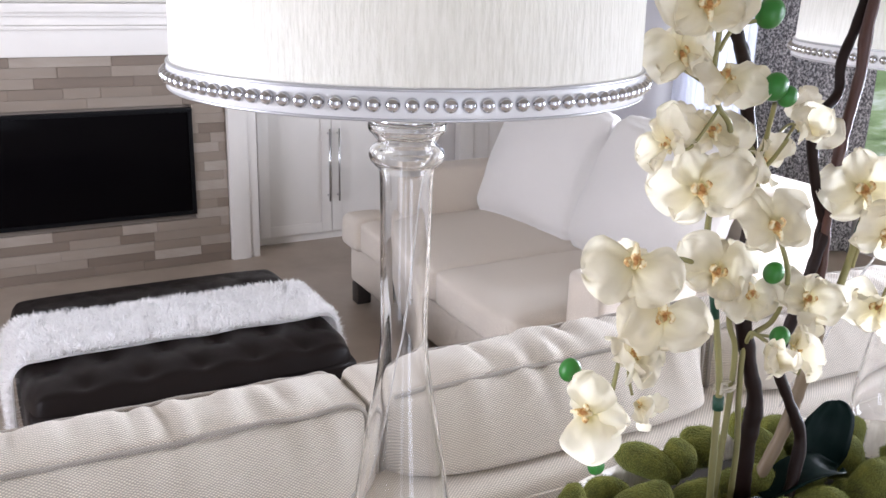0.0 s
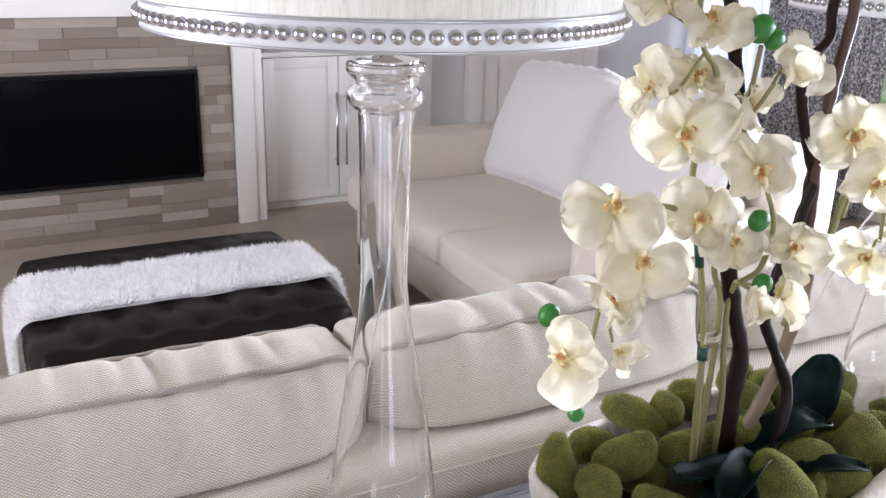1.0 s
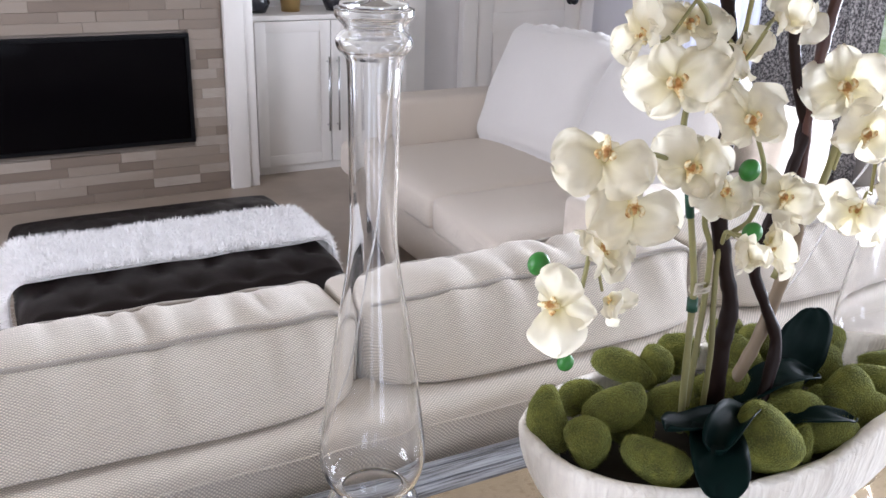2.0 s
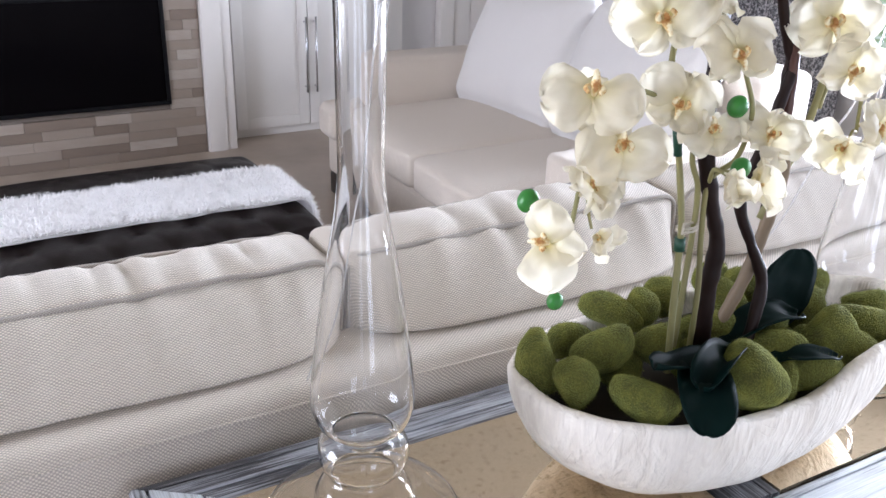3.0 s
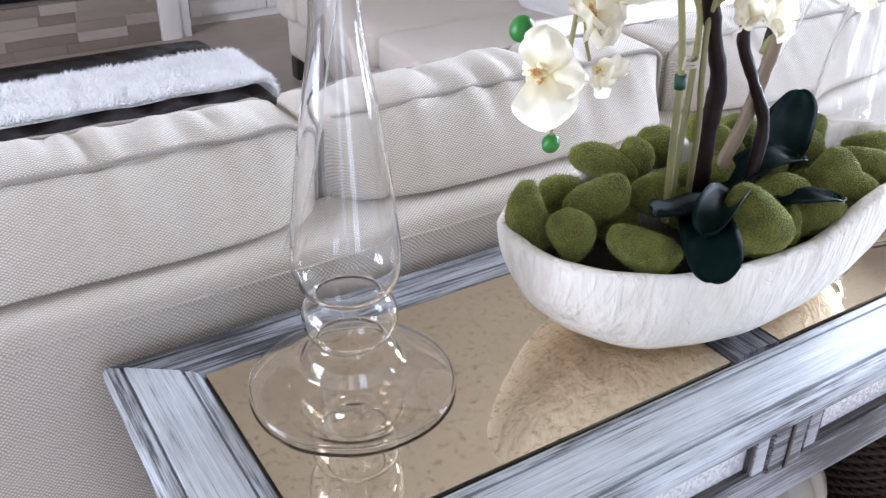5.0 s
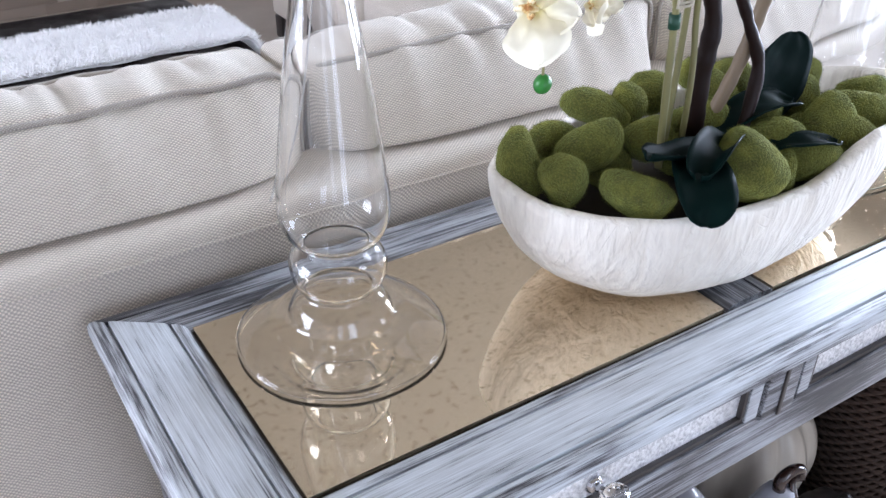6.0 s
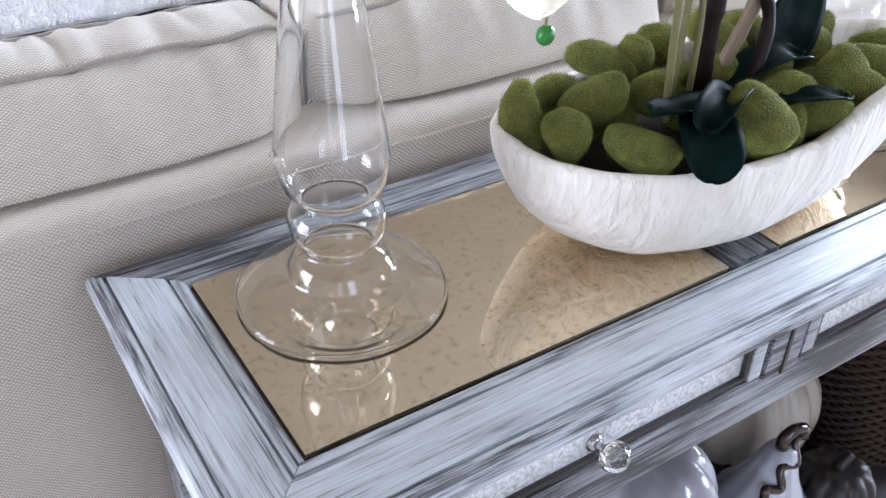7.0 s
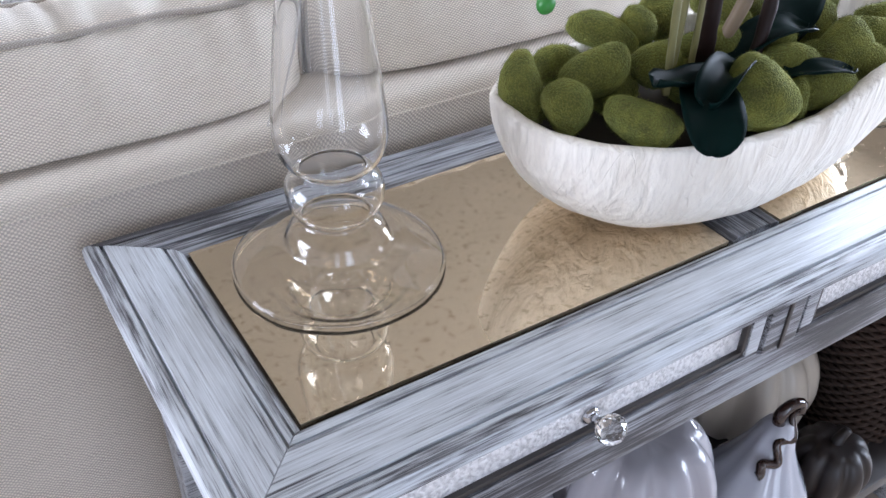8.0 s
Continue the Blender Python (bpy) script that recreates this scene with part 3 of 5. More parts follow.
def drape(name, y0, y1, mat, label, folds, depth, x):
    bm = bmesh.new()
    n, rows = folds * 10, 14
    grid = []
    for j in range(rows + 1):
        z = 0.02 + (2.45 - 0.02) * j / rows
        row = []
        for i in range(n + 1):
            u = i / n
            a = u * folds * 2 * math.pi
            w = depth * (math.sin(a) + 0.3 * math.sin(2.3 * a + 1)) * (1 - 0.25 * j / rows) + 0.012 * noise.noise(Vector((u * 9, z * 2, 3)))
            row.append(bm.verts.new((x + w, y0 + (y1 - y0) * u + 0.012 * noise.noise(Vector((u * 7, z * 3, 8))), z)))
        grid.append(row)
    for a, b in zip(grid, grid[1:]):
        for i in range(n):
            bm.faces.new((a[i], a[i + 1], b[i + 1], b[i]))
    ob = tagged(part(name, bm, mat), label, "curtain")
    ob.modifiers.new("thick", "SOLIDIFY").thickness = 0.003
    return ob


drape("curtain", 2.72, 3.58, drape_material(), "grey and white speckled long curtain beside the window", 8, 0.035, 4.22)
drape("sheer_curtain", 3.62, 4.34, sheer_material(), "white sheer curtain glowing with daylight", 9, 0.02, 4.26)

# ---------------------------------------------------------------- ottoman with its fur throw
OX0, OX1, OY0, OY1, OZ = -0.17, 0.80, 1.86, 2.74, 0.40


def ottoman():
    o = thing("ottoman", ((OX0 + OX1) / 2, (OY0 + OY1) / 2, 0), "dark brown tufted leather ottoman", "ottoman")
    bm = bmesh.new()
    nx, ny = 84, 70
    cx, cy, hx, hy = (OX0 + OX1) / 2, (OY0 + OY1) / 2, (OX1 - OX0) / 2, (OY1 - OY0) / 2
    tufts = [(cx - hx + 0.0 + (i + (0.5 if j % 2 else 0.0)) * 2 * hx / 6, cy - hy + 0.06 + j * (2 * hy - 0.12) / 5) for j in range(5) for i in range(7)]
    grid = []
    for j in range(ny + 1):
        row = []
        for i in range(nx + 1):
            u, v = 2 * i / nx - 1, 2 * j / ny - 1
            k = 1 - 0.06 * (abs(u) ** 8) * (abs(v) ** 8)
            x, y = cx + u * hx * k, cy + v * hy * k
            e = max(abs(u), abs(v))
            z = OZ + 0.022 * (1 - abs(u) ** 4) * (1 - abs(v) ** 4)
            if e > 0.9:
                z -= 0.05 * (1 - math.sqrt(max(0, 1 - ((e - 0.9) / 0.1) ** 2)))
            for tx, ty in tufts:
                d2 = ((x - tx) / 0.03) ** 2 + ((y - ty) / 0.03) ** 2
                if d2 < 8:
                    z -= 0.013 * math.exp(-d2 * 0.5)
            for tx, ty in tufts:
                for sgn in (1, -1):
                    dx, dy = x - tx, y - ty
                    if 0 <= dy <= (2 * hy - 0.12) / 5:
                        off = dx - sgn * dy * (hx / 6) / ((2 * hy - 0.12) / 5)
                        if abs(off) < 0.02:
                            z -= 0.0022 * math.exp(-(off / 0.010) ** 2)
            row.append(bm.verts.new((x, y, z)))
        grid.append(row)
    for a, b in zip(grid, grid[1:]):
        for i in range(nx):
            bm.faces.new((a[i], a[i + 1], b[i + 1], b[i]))
    part("tufted_top", bm, leather_mat, o, "button-tufted leather top")
    part("base", cushion(hx - 0.004, hy - 0.004, 0.135, 0.025, (0.006, 0.006, 0), 4, 12, 0.002), leather_mat, o, "", Matrix.Translation((cx, cy, 0.222)))
    for x in (OX0 + 0.06, OX1 - 0.06):
        for y in (OY0 + 0.06, OY1 - 0.06):
            part("leg", lathe([(0, 0), (0.02, 0), (0.028, 0.08), (0.028, 0.095), (0, 0.095)], 16), dark_wood, o, "", Matrix.Translation((x, y, 0)))
    return o


ottoman()


def throw():
    """A long-pile throw laid across the ottoman and down its ends."""
    rng = random.Random(11)
    t = thing("fur_throw", (0.3, 2.3, OZ + 0.02), "shaggy white faux-fur throw draped over the ottoman", "throw")
    x0, x1, y0, y1 = OX0 - 0.022, OX1 + 0.02, 2.10, 2.43

    def at(u, v):
        """u along the drape in metres from the middle, v across (0 to 1)."""
        flat = (x1 - x0) / 2
        y = y0 + (y1 - y0) * v + 0.015 * noise.noise(Vector((u * 4, v * 2, 1)))
        mid = (x0 + x1) / 2
        a = abs(u)
        s = 1 if u > 0 else -1
        r = 0.06
        if a < flat - r:
            x, z, nx, nz = mid + u, OZ + 0.026, 0, 1
        elif a < flat - r + r * math.pi / 2:
            w = (a - flat + r) / r
            x, z = mid + s * (flat - r + r * math.sin(w)), OZ + 0.026 - r * (1 - math.cos(w))
            nx, nz = s * math.sin(w), math.cos(w)
        else:
            d = a - (flat - r + r * math.pi / 2)
            x, z, nx, nz = mid + s * (flat + 0.03 * d), OZ + 0.026 - r - d, s, 0
        return Vector((x, y + 0.01 * noise.noise(Vector((u * 9, v, 4))), z + 0.006 * noise.noise(Vector((u * 8, v * 4, 2))))), Vector((nx, 0, nz))

    half = (x1 - x0) / 2 + 0.22
    bm = bmesh.new()
    n, k = 80, 20
    grid = [[bm.verts.new(at(-half + 2 * half * i / n, j / k)[0]) for j in range(k + 1)] for i in range(n + 1)]
    for a, b in zip(grid, grid[1:]):
        for j in range(k):
            bm.faces.new((a[j], b[j], b[j + 1], a[j + 1]))
    cloth = part("backing", bm, fur_mat, t)
    cloth.modifiers.new("thick", "SOLIDIFY").thickness = 0.006
    verts, faces = [], []
    for _ in range(60000):
        u, v = rng.uniform(-half, half), rng.uniform(-0.01, 1.01)
        p, nrm = at(u, max(0, min(1, v)))
        lean = Vector((rng.uniform(-1, 1) + 1.2 * noise.noise(p * 12), rng.uniform(-1, 1) + 1.2 * noise.noise(p * 12 + Vector((9, 0, 0))) + (0.9 if v > 0.95 else -0.9 if v < 0.05 else 0), rng.uniform(-0.3, 0.3)))
        tip = p + (nrm * (0.7 + 0.5 * noise.noise(p * 30)) + lean * 0.8).normalized() * rng.uniform(0.013, 0.034)
        side = Vector((rng.uniform(-1, 1), rng.uniform(-1, 1), rng.uniform(-0.4, 0.4))).normalized() * rng.uniform(0.0006, 0.0014)
        i = len(verts)
        mid = p.lerp(tip, 0.55) + nrm * 0.005
        verts += [p - side, p + side, mid + side * 0.9, mid - side * 0.9, tip]
        faces += [(i, i + 1, i + 2, i + 3), (i + 3, i + 2, i + 4)]
    me = bpy.data.meshes.new("fur")
    me.from_pydata(verts, [], faces)
    me.materials.append(fur_mat)
    tagged(hang(new("fur", me), t), "", "", "", "stuff")


throw()

# ---------------------------------------------------------------- loveseat
def loveseat():
    s = thing("loveseat", (1.85, 2.45, 0), "cream upholstered loveseat with loose cushions", "loveseat")
    part("base", box((1.33, 1.62, 0.1), (2.6, 3.24, 0.29), 0.03, 4), loveseat_cloth, s)
    part("back", box((2.3, 1.62, 0.291), (2.62, 3.24, 0.80), 0.06, 5), loveseat_cloth, s)
    for y0, y1, top in ((3.07, 3.26, 0.645), (1.56, 1.745, 0.60)):
        part("arm", box((1.49, y0, 0.27), (2.45, y1, top), 0.035, 5), loveseat_cloth, s)
    for k, (y0, y1) in enumerate(((2.335, 3.065), (1.75, 2.33))):
        c = part("seat_cushion", cushion(0.45, (y1 - y0) / 2, 0.075, 0.03, (0.012, 0.004, 0.02), k + 2, 20, 0.003), loveseat_cloth, s, "", Matrix.Translation((1.75, (y0 + y1) / 2, 0.366)))
    part("seat_ear", cushion(0.10, 0.09, 0.075, 0.03, (0.006, 0.004, 0.01), 6, 10, 0.002), loveseat_cloth, s, "", Matrix.Translation((1.385, 3.15, 0.366)))
    for k, (x, y, yaw, tilt) in enumerate(((2.10, 2.755, 96, 1), (2.13, 2.06, 91, -2))):
        part("back_cushion", cushion(0.345, 0.07, 0.290, 0.06, (0.020, 0.085, 0.020), k + 8, 26, 0.010), pillow_cloth, s, "soft white loose back cushion",
             pose(x, y, 0.690, 0, 0, yaw) @ pose(0, 0, 0, 24, tilt, 0))
    for x in (1.37, 2.55):
        for y in (1.66, 3.19):
            part("leg", box((x - 0.035, y - 0.035, 0), (x + 0.035, y + 0.035, 0.1), 0.006), dark_wood, s)


loveseat()

# ---------------------------------------------------------------- the sofa, its back to the console
def sofa():
    s = thing("sofa", (0.56, 0.85, 0), "cream woven fabric sofa seen from behind", "sofa")
    part("back_frame", box((-0.52, 0.385, 0.06), (1.66, 0.53, 0.837), 0.028, 6), sofa_cloth, s)
    bm = tube([(-0.52 + 0.04 * i, 0.3842, 0.8140 + 0.0016 * noise.noise(Vector((i * 0.7, 0, 0)))) for i in range(55)], 0.0024, sides=8)
    part("welt", bm, sofa_cloth, s, "thin stitched welt along the frame")
    part("seat_base", box((-0.5, 0.565, 0.08), (1.64, 1.30, 0.3), 0.03, 3), sofa_cloth, s)
    for k, x in enumerate((-0.082, 0.566, 1.212)):
        part("seat_cushion", cushion(0.320, 0.34, 0.075, 0.03, (0.006, 0.01, 0.02), k, 14), sofa_cloth, s, "", Matrix.Translation((x, 0.98, 0.378)))
        m = Matrix.Translation((x, 0.578, 0.70)) @ pose(0, 0, 0, -2.0, (0.6, -0.3, 0.4)[k], (0.5, -0.6, 0.3)[k])
        c = part("back_cushion", cushion(0.317, 0.066, 0.246, 0.012, (0.006, 0.004, 0.016), k + 20, 60, 0.0056, 0, 0.085), sofa_cloth, s, "plump box back cushion", m)
        for y in (-0.066, 0.066):
            p = new("piping", mesh_of("piping", tube(rect_loop(0.315, 0.246, y * 0.985, 0.030, 8, 0.004, k * 3 + y), 0.0038, sides=8, loop=True), shaded_piping_cloth))
            p.parent = c
    for x0, x1 in ((-0.72, -0.50), (1.64, 1.86)):
        part("arm", box((x0, 0.385, 0.06), (x1, 1.32, 0.66), 0.04, 5), sofa_cloth, s)
    for x in (-0.66, 1.80):
        for y in (0.44, 1.26):
            part("leg", box((x - 0.03, y - 0.03, 0), (x + 0.03, y + 0.03, 0.06), 0.005), dark_wood, s)


sofa()

# ---------------------------------------------------------------- console table
TX0, TX1, TY0, TY1, TZ = -0.10, 1.17, -0.10, 0.36, 0.78


def frame_board(x0, x1, width, cut0=0.0, cut1=0.0):
    """A moulded board along x, its outer edge at y = 0, its inner at y = width, each end cut back by its slope; its top at z = 0."""
    prof = [(0.0, -0.022), (0.0, -0.010), (0.003, -0.004), (0.008, -0.002), (0.0170, -0.002), (0.0178, -0.009), (0.0200, -0.009), (0.0208, -0.001), (0.025, 0.0),
            (width - 0.024, 0.0), (width - 0.0205, -0.001), (width - 0.0198, -0.008), (width - 0.0180, -0.008), (width - 0.0172, -0.0015), (width - 0.010, -0.001), (width - 0.005, -0.004), (width, -0.010), (width, -0.022)]
    bm = bmesh.new()
    n = 6
    rings = []
    for k in range(n + 1):
        ring = []
        for y, z in prof:
            a = x0 + y * cut0
            b = x1 - y * cut1
            ring.append(bm.verts.new((a + (b - a) * k / n, y, z)))
        rings.append(ring)
    for a, b in zip(rings, rings[1:]):
        for i in range(len(prof)):
            j = (i + 1) % len(prof)
            bm.faces.new((a[i], b[i], b[j], a[j]))
    bm.faces.new(rings[0])
    bm.faces.new(rings[-1][::-1])
    bmesh.ops.recalc_face_normals(bm, faces=bm.faces)
    return sharp(bm, 35)


def console():
    t = thing("console_table", (0.53, 0.13, 0), "whitewashed distressed console table with mirrored top and drawers", "console table")
    w, g = 0.098, 0.0011
    front = frame_board(TX0, TX1, w, 0.095 / 0.098, 1.0)
    part("front_board", front, whitewash_board, t, "", Matrix.Translation((0, TY0, TZ)))
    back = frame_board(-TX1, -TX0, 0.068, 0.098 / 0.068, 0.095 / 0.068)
    part("back_board", back, worn_shaded_whitewash, t, "", Matrix.Translation((0, TY1, TZ)) @ pose(0, 0, 0, 0, 0, 180))

    def end_board(sgn):
        bm = frame_board(0, TY1 - TY0, 0.098 if sgn else 0.095)
        depth = TY1 - TY0
        for v in bm.verts:
            k, y = v.co.x / depth, v.co.y
            near, off = (y, depth - y * 0.068 / 0.098) if sgn else (y * 0.068 / 0.095, depth - y * 0.098 / 0.095)
            v.co.x = near + g + (off - near - 2 * g) * k
        return bm

    part("end_board", end_board(False), whitewash_board, t, "", Matrix.Translation((TX0, TY1, TZ)) @ pose(0, 0, 0, 0, 0, -90))
    part("end_board", end_board(True), whitewash_board, t, "", Matrix.Translation((TX1, TY0, TZ)) @ pose(0, 0, 0, 0, 0, 90))
    my0, my1 = TY0 + w, TY1 - 0.068
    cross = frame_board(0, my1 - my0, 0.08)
    part("cross_board", cross, worn_shaded_whitewash, t, "", Matrix.Translation((0.604, my0, TZ - 0.001)) @ pose(0, 0, 0, 0, 0, 90))
    for x0, x1 in ((TX0 + 0.093, 0.526), (0.602, TX1 - 0.096)):
        part("mirror_top", box((x0 + 0.004, my0 + 0.0025, TZ - 0.012), (x1 - 0.004, my1 - 0.0025, TZ - 0.005), 0), mirror_mat, t, "bronze antiqued mirror panel", None, False)
        part("mirror_backing", box((x0, my0 - 0.002, TZ - 0.022), (x1, my1 + 0.002, TZ - 0.0125), 0), dark_wood, t, "", None, False)
    ay = -0.082
    # rail, centre stile and drawer frame get the darker coat as painted shade
    part("apron_rail", box((TX0 + 0.05, ay - 0.004, 0.622), (TX1 - 0.05, ay + 0.02, 0.682), 0.004), worn_shaded_whitewash, t)
    part("apron_back", box((TX0 + 0.02, TY1 - 0.05, 0.622), (TX1 - 0.02, TY1 - 0.03, 0.757), 0.003), whitewash, t)
    for x0 in (TX0 + 0.02, TX1 - 0.04):
        part("apron_side", box((x0, ay, 0.622), (x0 + 0.02, TY1 - 0.05, 0.757), 0.003), whitewash, t)
    part("centre_stile", box((0.501, ay - 0.010, 0.6825), (0.557, ay + 0.02, 0.757), 0.004), worn_shaded_whitewash, t)
    # raised dark strip in place of the shaded gap down the stile
    part("stile_gap_shade", box((0.526, ay - 0.0125, 0.684), (0.532, ay - 0.0095, 0.7565), 0.001), dark_wood, t)
    for k, (x0, x1) in enumerate(((-0.045, 0.495), (0.563, 1.115))):
        d = part("drawer", box((x0, ay + 0.004, 0.684), (x1, ay + 0.018, 0.7565), 0.002), dark_wood, t)

        def sub(n, bm, mat, label=""):
            o = new(n, mesh_of(n, bm, mat))
            o.parent = d
            return tagged(o, label) if label else o

        sub("drawer_front", box((x0 + 0.022, ay + 0.0005, 0.700), (x1 - 0.022, ay + 0.0035, 0.756), 0.0005), drawer_reflection, "silvery mirrored drawer front with its pale reflection painted in")
        sub("drawer_frame", box((x0, ay - 0.008, 0.685), (x1, ay + 0.0035, 0.6925), 0.002), worn_shaded_whitewash)
        sub("bead_strip", box((x0 + 0.02, ay - 0.005, 0.6927), (x1 - 0.02, ay + 0.0035, 0.6998), 0.0015), dark_wood)
        for a, b in ((x0, x0 + 0.02), (x1 - 0.02, x1)):
            sub("drawer_frame", box((a, ay - 0.008, 0.6927), (b, ay + 0.0035, 0.756), 0.002), whitewash)
            c = b if a == x0 else a - 0.006
            sub("bead_strip", box((c, ay - 0.006, 0.7), (c + 0.006, ay + 0.003, 0.756), 0.001), dark_wood)
        kx = (0.262, 0.84)[k]
        bm = tube([(kx, ay, 0.715), (kx, ay - 0.018, 0.719)], 0.005, sides=12)
        tube([(kx, ay, 0.715), (kx, ay - 0.003, 0.715), (kx, ay - 0.005, 0.715)], 0.011, 0.008, 6, 16, bm)
        sub("knob_stem", bm, chrome)
        bm = bmesh.new()
        bmesh.ops.create_icosphere(bm, subdivisions=2, radius=0.017)
        for v in bm.verts:
            v.co = Vector((v.co.x + kx, v.co.y * 0.85 + ay - 0.03, v.co.z + 0.722))
        o = new("knob", mesh_of("knob", bm, crystal, False))
        o.parent = d
        tagged(o, "faceted crystal knob")
    for x in (TX0 + 0.035, TX1 - 0.085):
        for y in (TY0 + 0.03, TY1 - 0.075):
            part("leg", box((x, y, 0.0), (x + 0.05, y + 0.05, 0.757), 0.004), whitewash, t)
    part("back_panel", box((TX0 + 0.09, TY1 - 0.064, 0.152), (TX1 - 0.09, TY1 - 0.054, 0.757), 0.002), dark_wood, t, "dark back panel")
    part("lower_shelf", box((TX0 + 0.02, TY0 + 0.02, 0.12), (TX1 - 0.02, TY1 - 0.02, 0.15), 0.004), dark_wood, t, "dark lower shelf")


console()

# ---------------------------------------------------------------- lamps
STEM = [(0.0364, 1.4083), (0.0359, 1.4010), (0.0296, 1.3938), (0.0272, 1.3897), (0.0333, 1.3845), (0.0356, 1.3784), (0.0333, 1.3712), (0.0272, 1.3650), (0.0255, 1.3599), (0.0250, 1.3486),
        (0.0246, 1.3126), (0.0239, 1.2510), (0.0233, 1.1996), (0.0255, 1.1688), (0.0296, 1.1380), (0.0371, 1.0969), (0.0468, 1.0332), (0.0536, 0.9787), (0.0570, 0.9428), (0.0556, 0.9222),
        (0.0489, 0.9058), (0.0374, 0.8955), (0.0359, 0.8924), (0.0416, 0.8883), (0.0494, 0.8780), (0.0510, 0.8666), (0.0484, 0.8520), (0.0400, 0.8406), (0.0380, 0.8364), (0.0410, 0.8320),
        (0.0490, 0.8240), (0.0540, 0.8150), (0.0580, 0.8070), (0.0670, 0.8025), (0.0810, 0.7975), (0.0960, 0.7915), (0.1070, 0.7860), (0.1120, 0.7830)]
TABLE_TOP = 0.7752


def table_lamp(x, y, lit):
    l = thing("table_lamp", (x, y, TABLE_TOP), "tall clear glass table lamp with cream drum shade" + (", lit" if lit else ""), "lamp", "lamps on the console")
    at = Matrix.Translation((x, y, 0))
    # bulb glow added and moved off axis to whiten the shade's left side
    off = Vector((-0.115, 0.05, 0)) if lit else Vector((0, 0, 0))
    dense = [(p.x, p.y) for p in spline([(r, z, 0) for r, z in STEM], 190)]
    wall = 0.0026
    inner = []
    for k, (r, z) in enumerate(dense):
        a, b = dense[max(0, k - 1)], dense[min(len(dense) - 1, k + 1)]
        d = Vector((b[0] - a[0], b[1] - a[1])).normalized()
        thin = wall * (1 if z > 0.80 else 0.6)
        inner.append((max(0.004, r + d.y * thin), z - d.x * thin))
    rim = [(0.1138, 0.7815), (0.1148, 0.7800), (0.1142, 0.7784), (0.1122, 0.7780)]
    stem_mesh = lathe(dense + rim + inner[::-1], 96, True)
    for v in stem_mesh.verts:
        r = math.hypot(v.co.x, v.co.y)
        k = 1 + 0.022 * noise.noise(Vector((v.co.x / r * 1.6, v.co.y / r * 1.6, v.co.z * 11 + 40 * r)))
        v.co.x, v.co.y = v.co.x * k, v.co.y * k
    part("glass_stem", stem_mesh, clear_glass, l, "hollow blown glass stem and foot", at)
    part("neck_cap", lathe([(0, 1.4233), (0.012, 1.4233), (0.014, 1.4153), (0.031, 1.4133), (0.032, 1.4088), (0, 1.4088)], 40), chrome, l, "", at)
    part("socket", lathe([(0, 1.5053), (0.016, 1.5053), (0.018, 1.4853), (0.018, 1.4453), (0.01, 1.4353), (0.01, 1.4238), (0, 1.4238)], 32), chrome, l, "", Matrix.Translation(off * 0.3) @ at)
    part("bulb", lathe([(0, 1.6153), (0.02, 1.6103), (0.03, 1.5903), (0.028, 1.5653), (0.015, 1.5303), (0.012, 1.5063), (0, 1.5063)], 32), bulb_glow if lit else bulb_off, l, "", Matrix.Translation(off) @ at)
    R = 0.2078
    part("shade", lathe([(R, 1.4503), (R - 0.003, 1.5853), (R - 0.006, 1.7153)], 128), shade_mat, l, "cream slubbed fabric drum shade", at)
    part("band", lathe([(R + 0.0012, 1.4420), (R + 0.0024, 1.4432), (R + 0.0024, 1.4648), (R + 0.0012, 1.4660), (R - 0.001, 1.4660), (R - 0.001, 1.4420)], 128, True), trim_mat, l, "silver ribbon band", at)
    for z in (1.4436, 1.4644):
        ring = [(x + (R + 0.0020) * math.cos(2 * math.pi * i / 120), y + (R + 0.0020) * math.sin(2 * math.pi * i / 120), z) for i in range(120)]
        part("cording", tube(ring, 0.0013, sides=6, loop=True), cording_mat, l)
    bm = bmesh.new()
    bmesh.ops.create_icosphere(bm, subdivisions=2, radius=0.0056)
    me = mesh_of("bead", bm, chrome)
    count = 100
    for i in range(count):
        a = 2 * math.pi * i / count
        part("bead", me, chrome, l, "", Matrix.Translation((x + (R + 0.0036) * math.cos(a), y + (R + 0.0036) * math.sin(a), 1.4543)))
    spider = bmesh.new()
    for k in range(3):
        a = 2 * math.pi * k / 3 + 0.4
        tube([(x, y, 1.6953), (x + (R - 0.009) * math.cos(a), y + (R - 0.009) * math.sin(a), 1.7053)], 0.0018, sides=6, bm=spider)
    part("spider", spider, chrome, l)
    part("cord", tube([(x + 0.01, y + 0.02, 1.4253), (x + 0.05, y + 0.045, 1.4103), (x + 0.059, y + 0.055, 1.3653), (x + 0.05, y + 0.065, 1.2953), (x + 0.046, y + 0.093, 1.16), (x + 0.042, y + 0.123, 1.09), (x + 0.035, y + 0.17, 0.95), (x + 0.02, y + 0.205, 0.86), (x + 0.0, y + 0.2055, 0.77), (x, y + 0.205, 0.5)], 0.0017, n=60, sides=8), cord_mat, l, "clear plastic cord")
    return l


table_lamp(0.132, 0.194, True)
table_lamp(0.945, 0.194, False)

# ---------------------------------------------------------------- the bowl
BX, BY, BZ = 0.60, 0.125, 0.7795


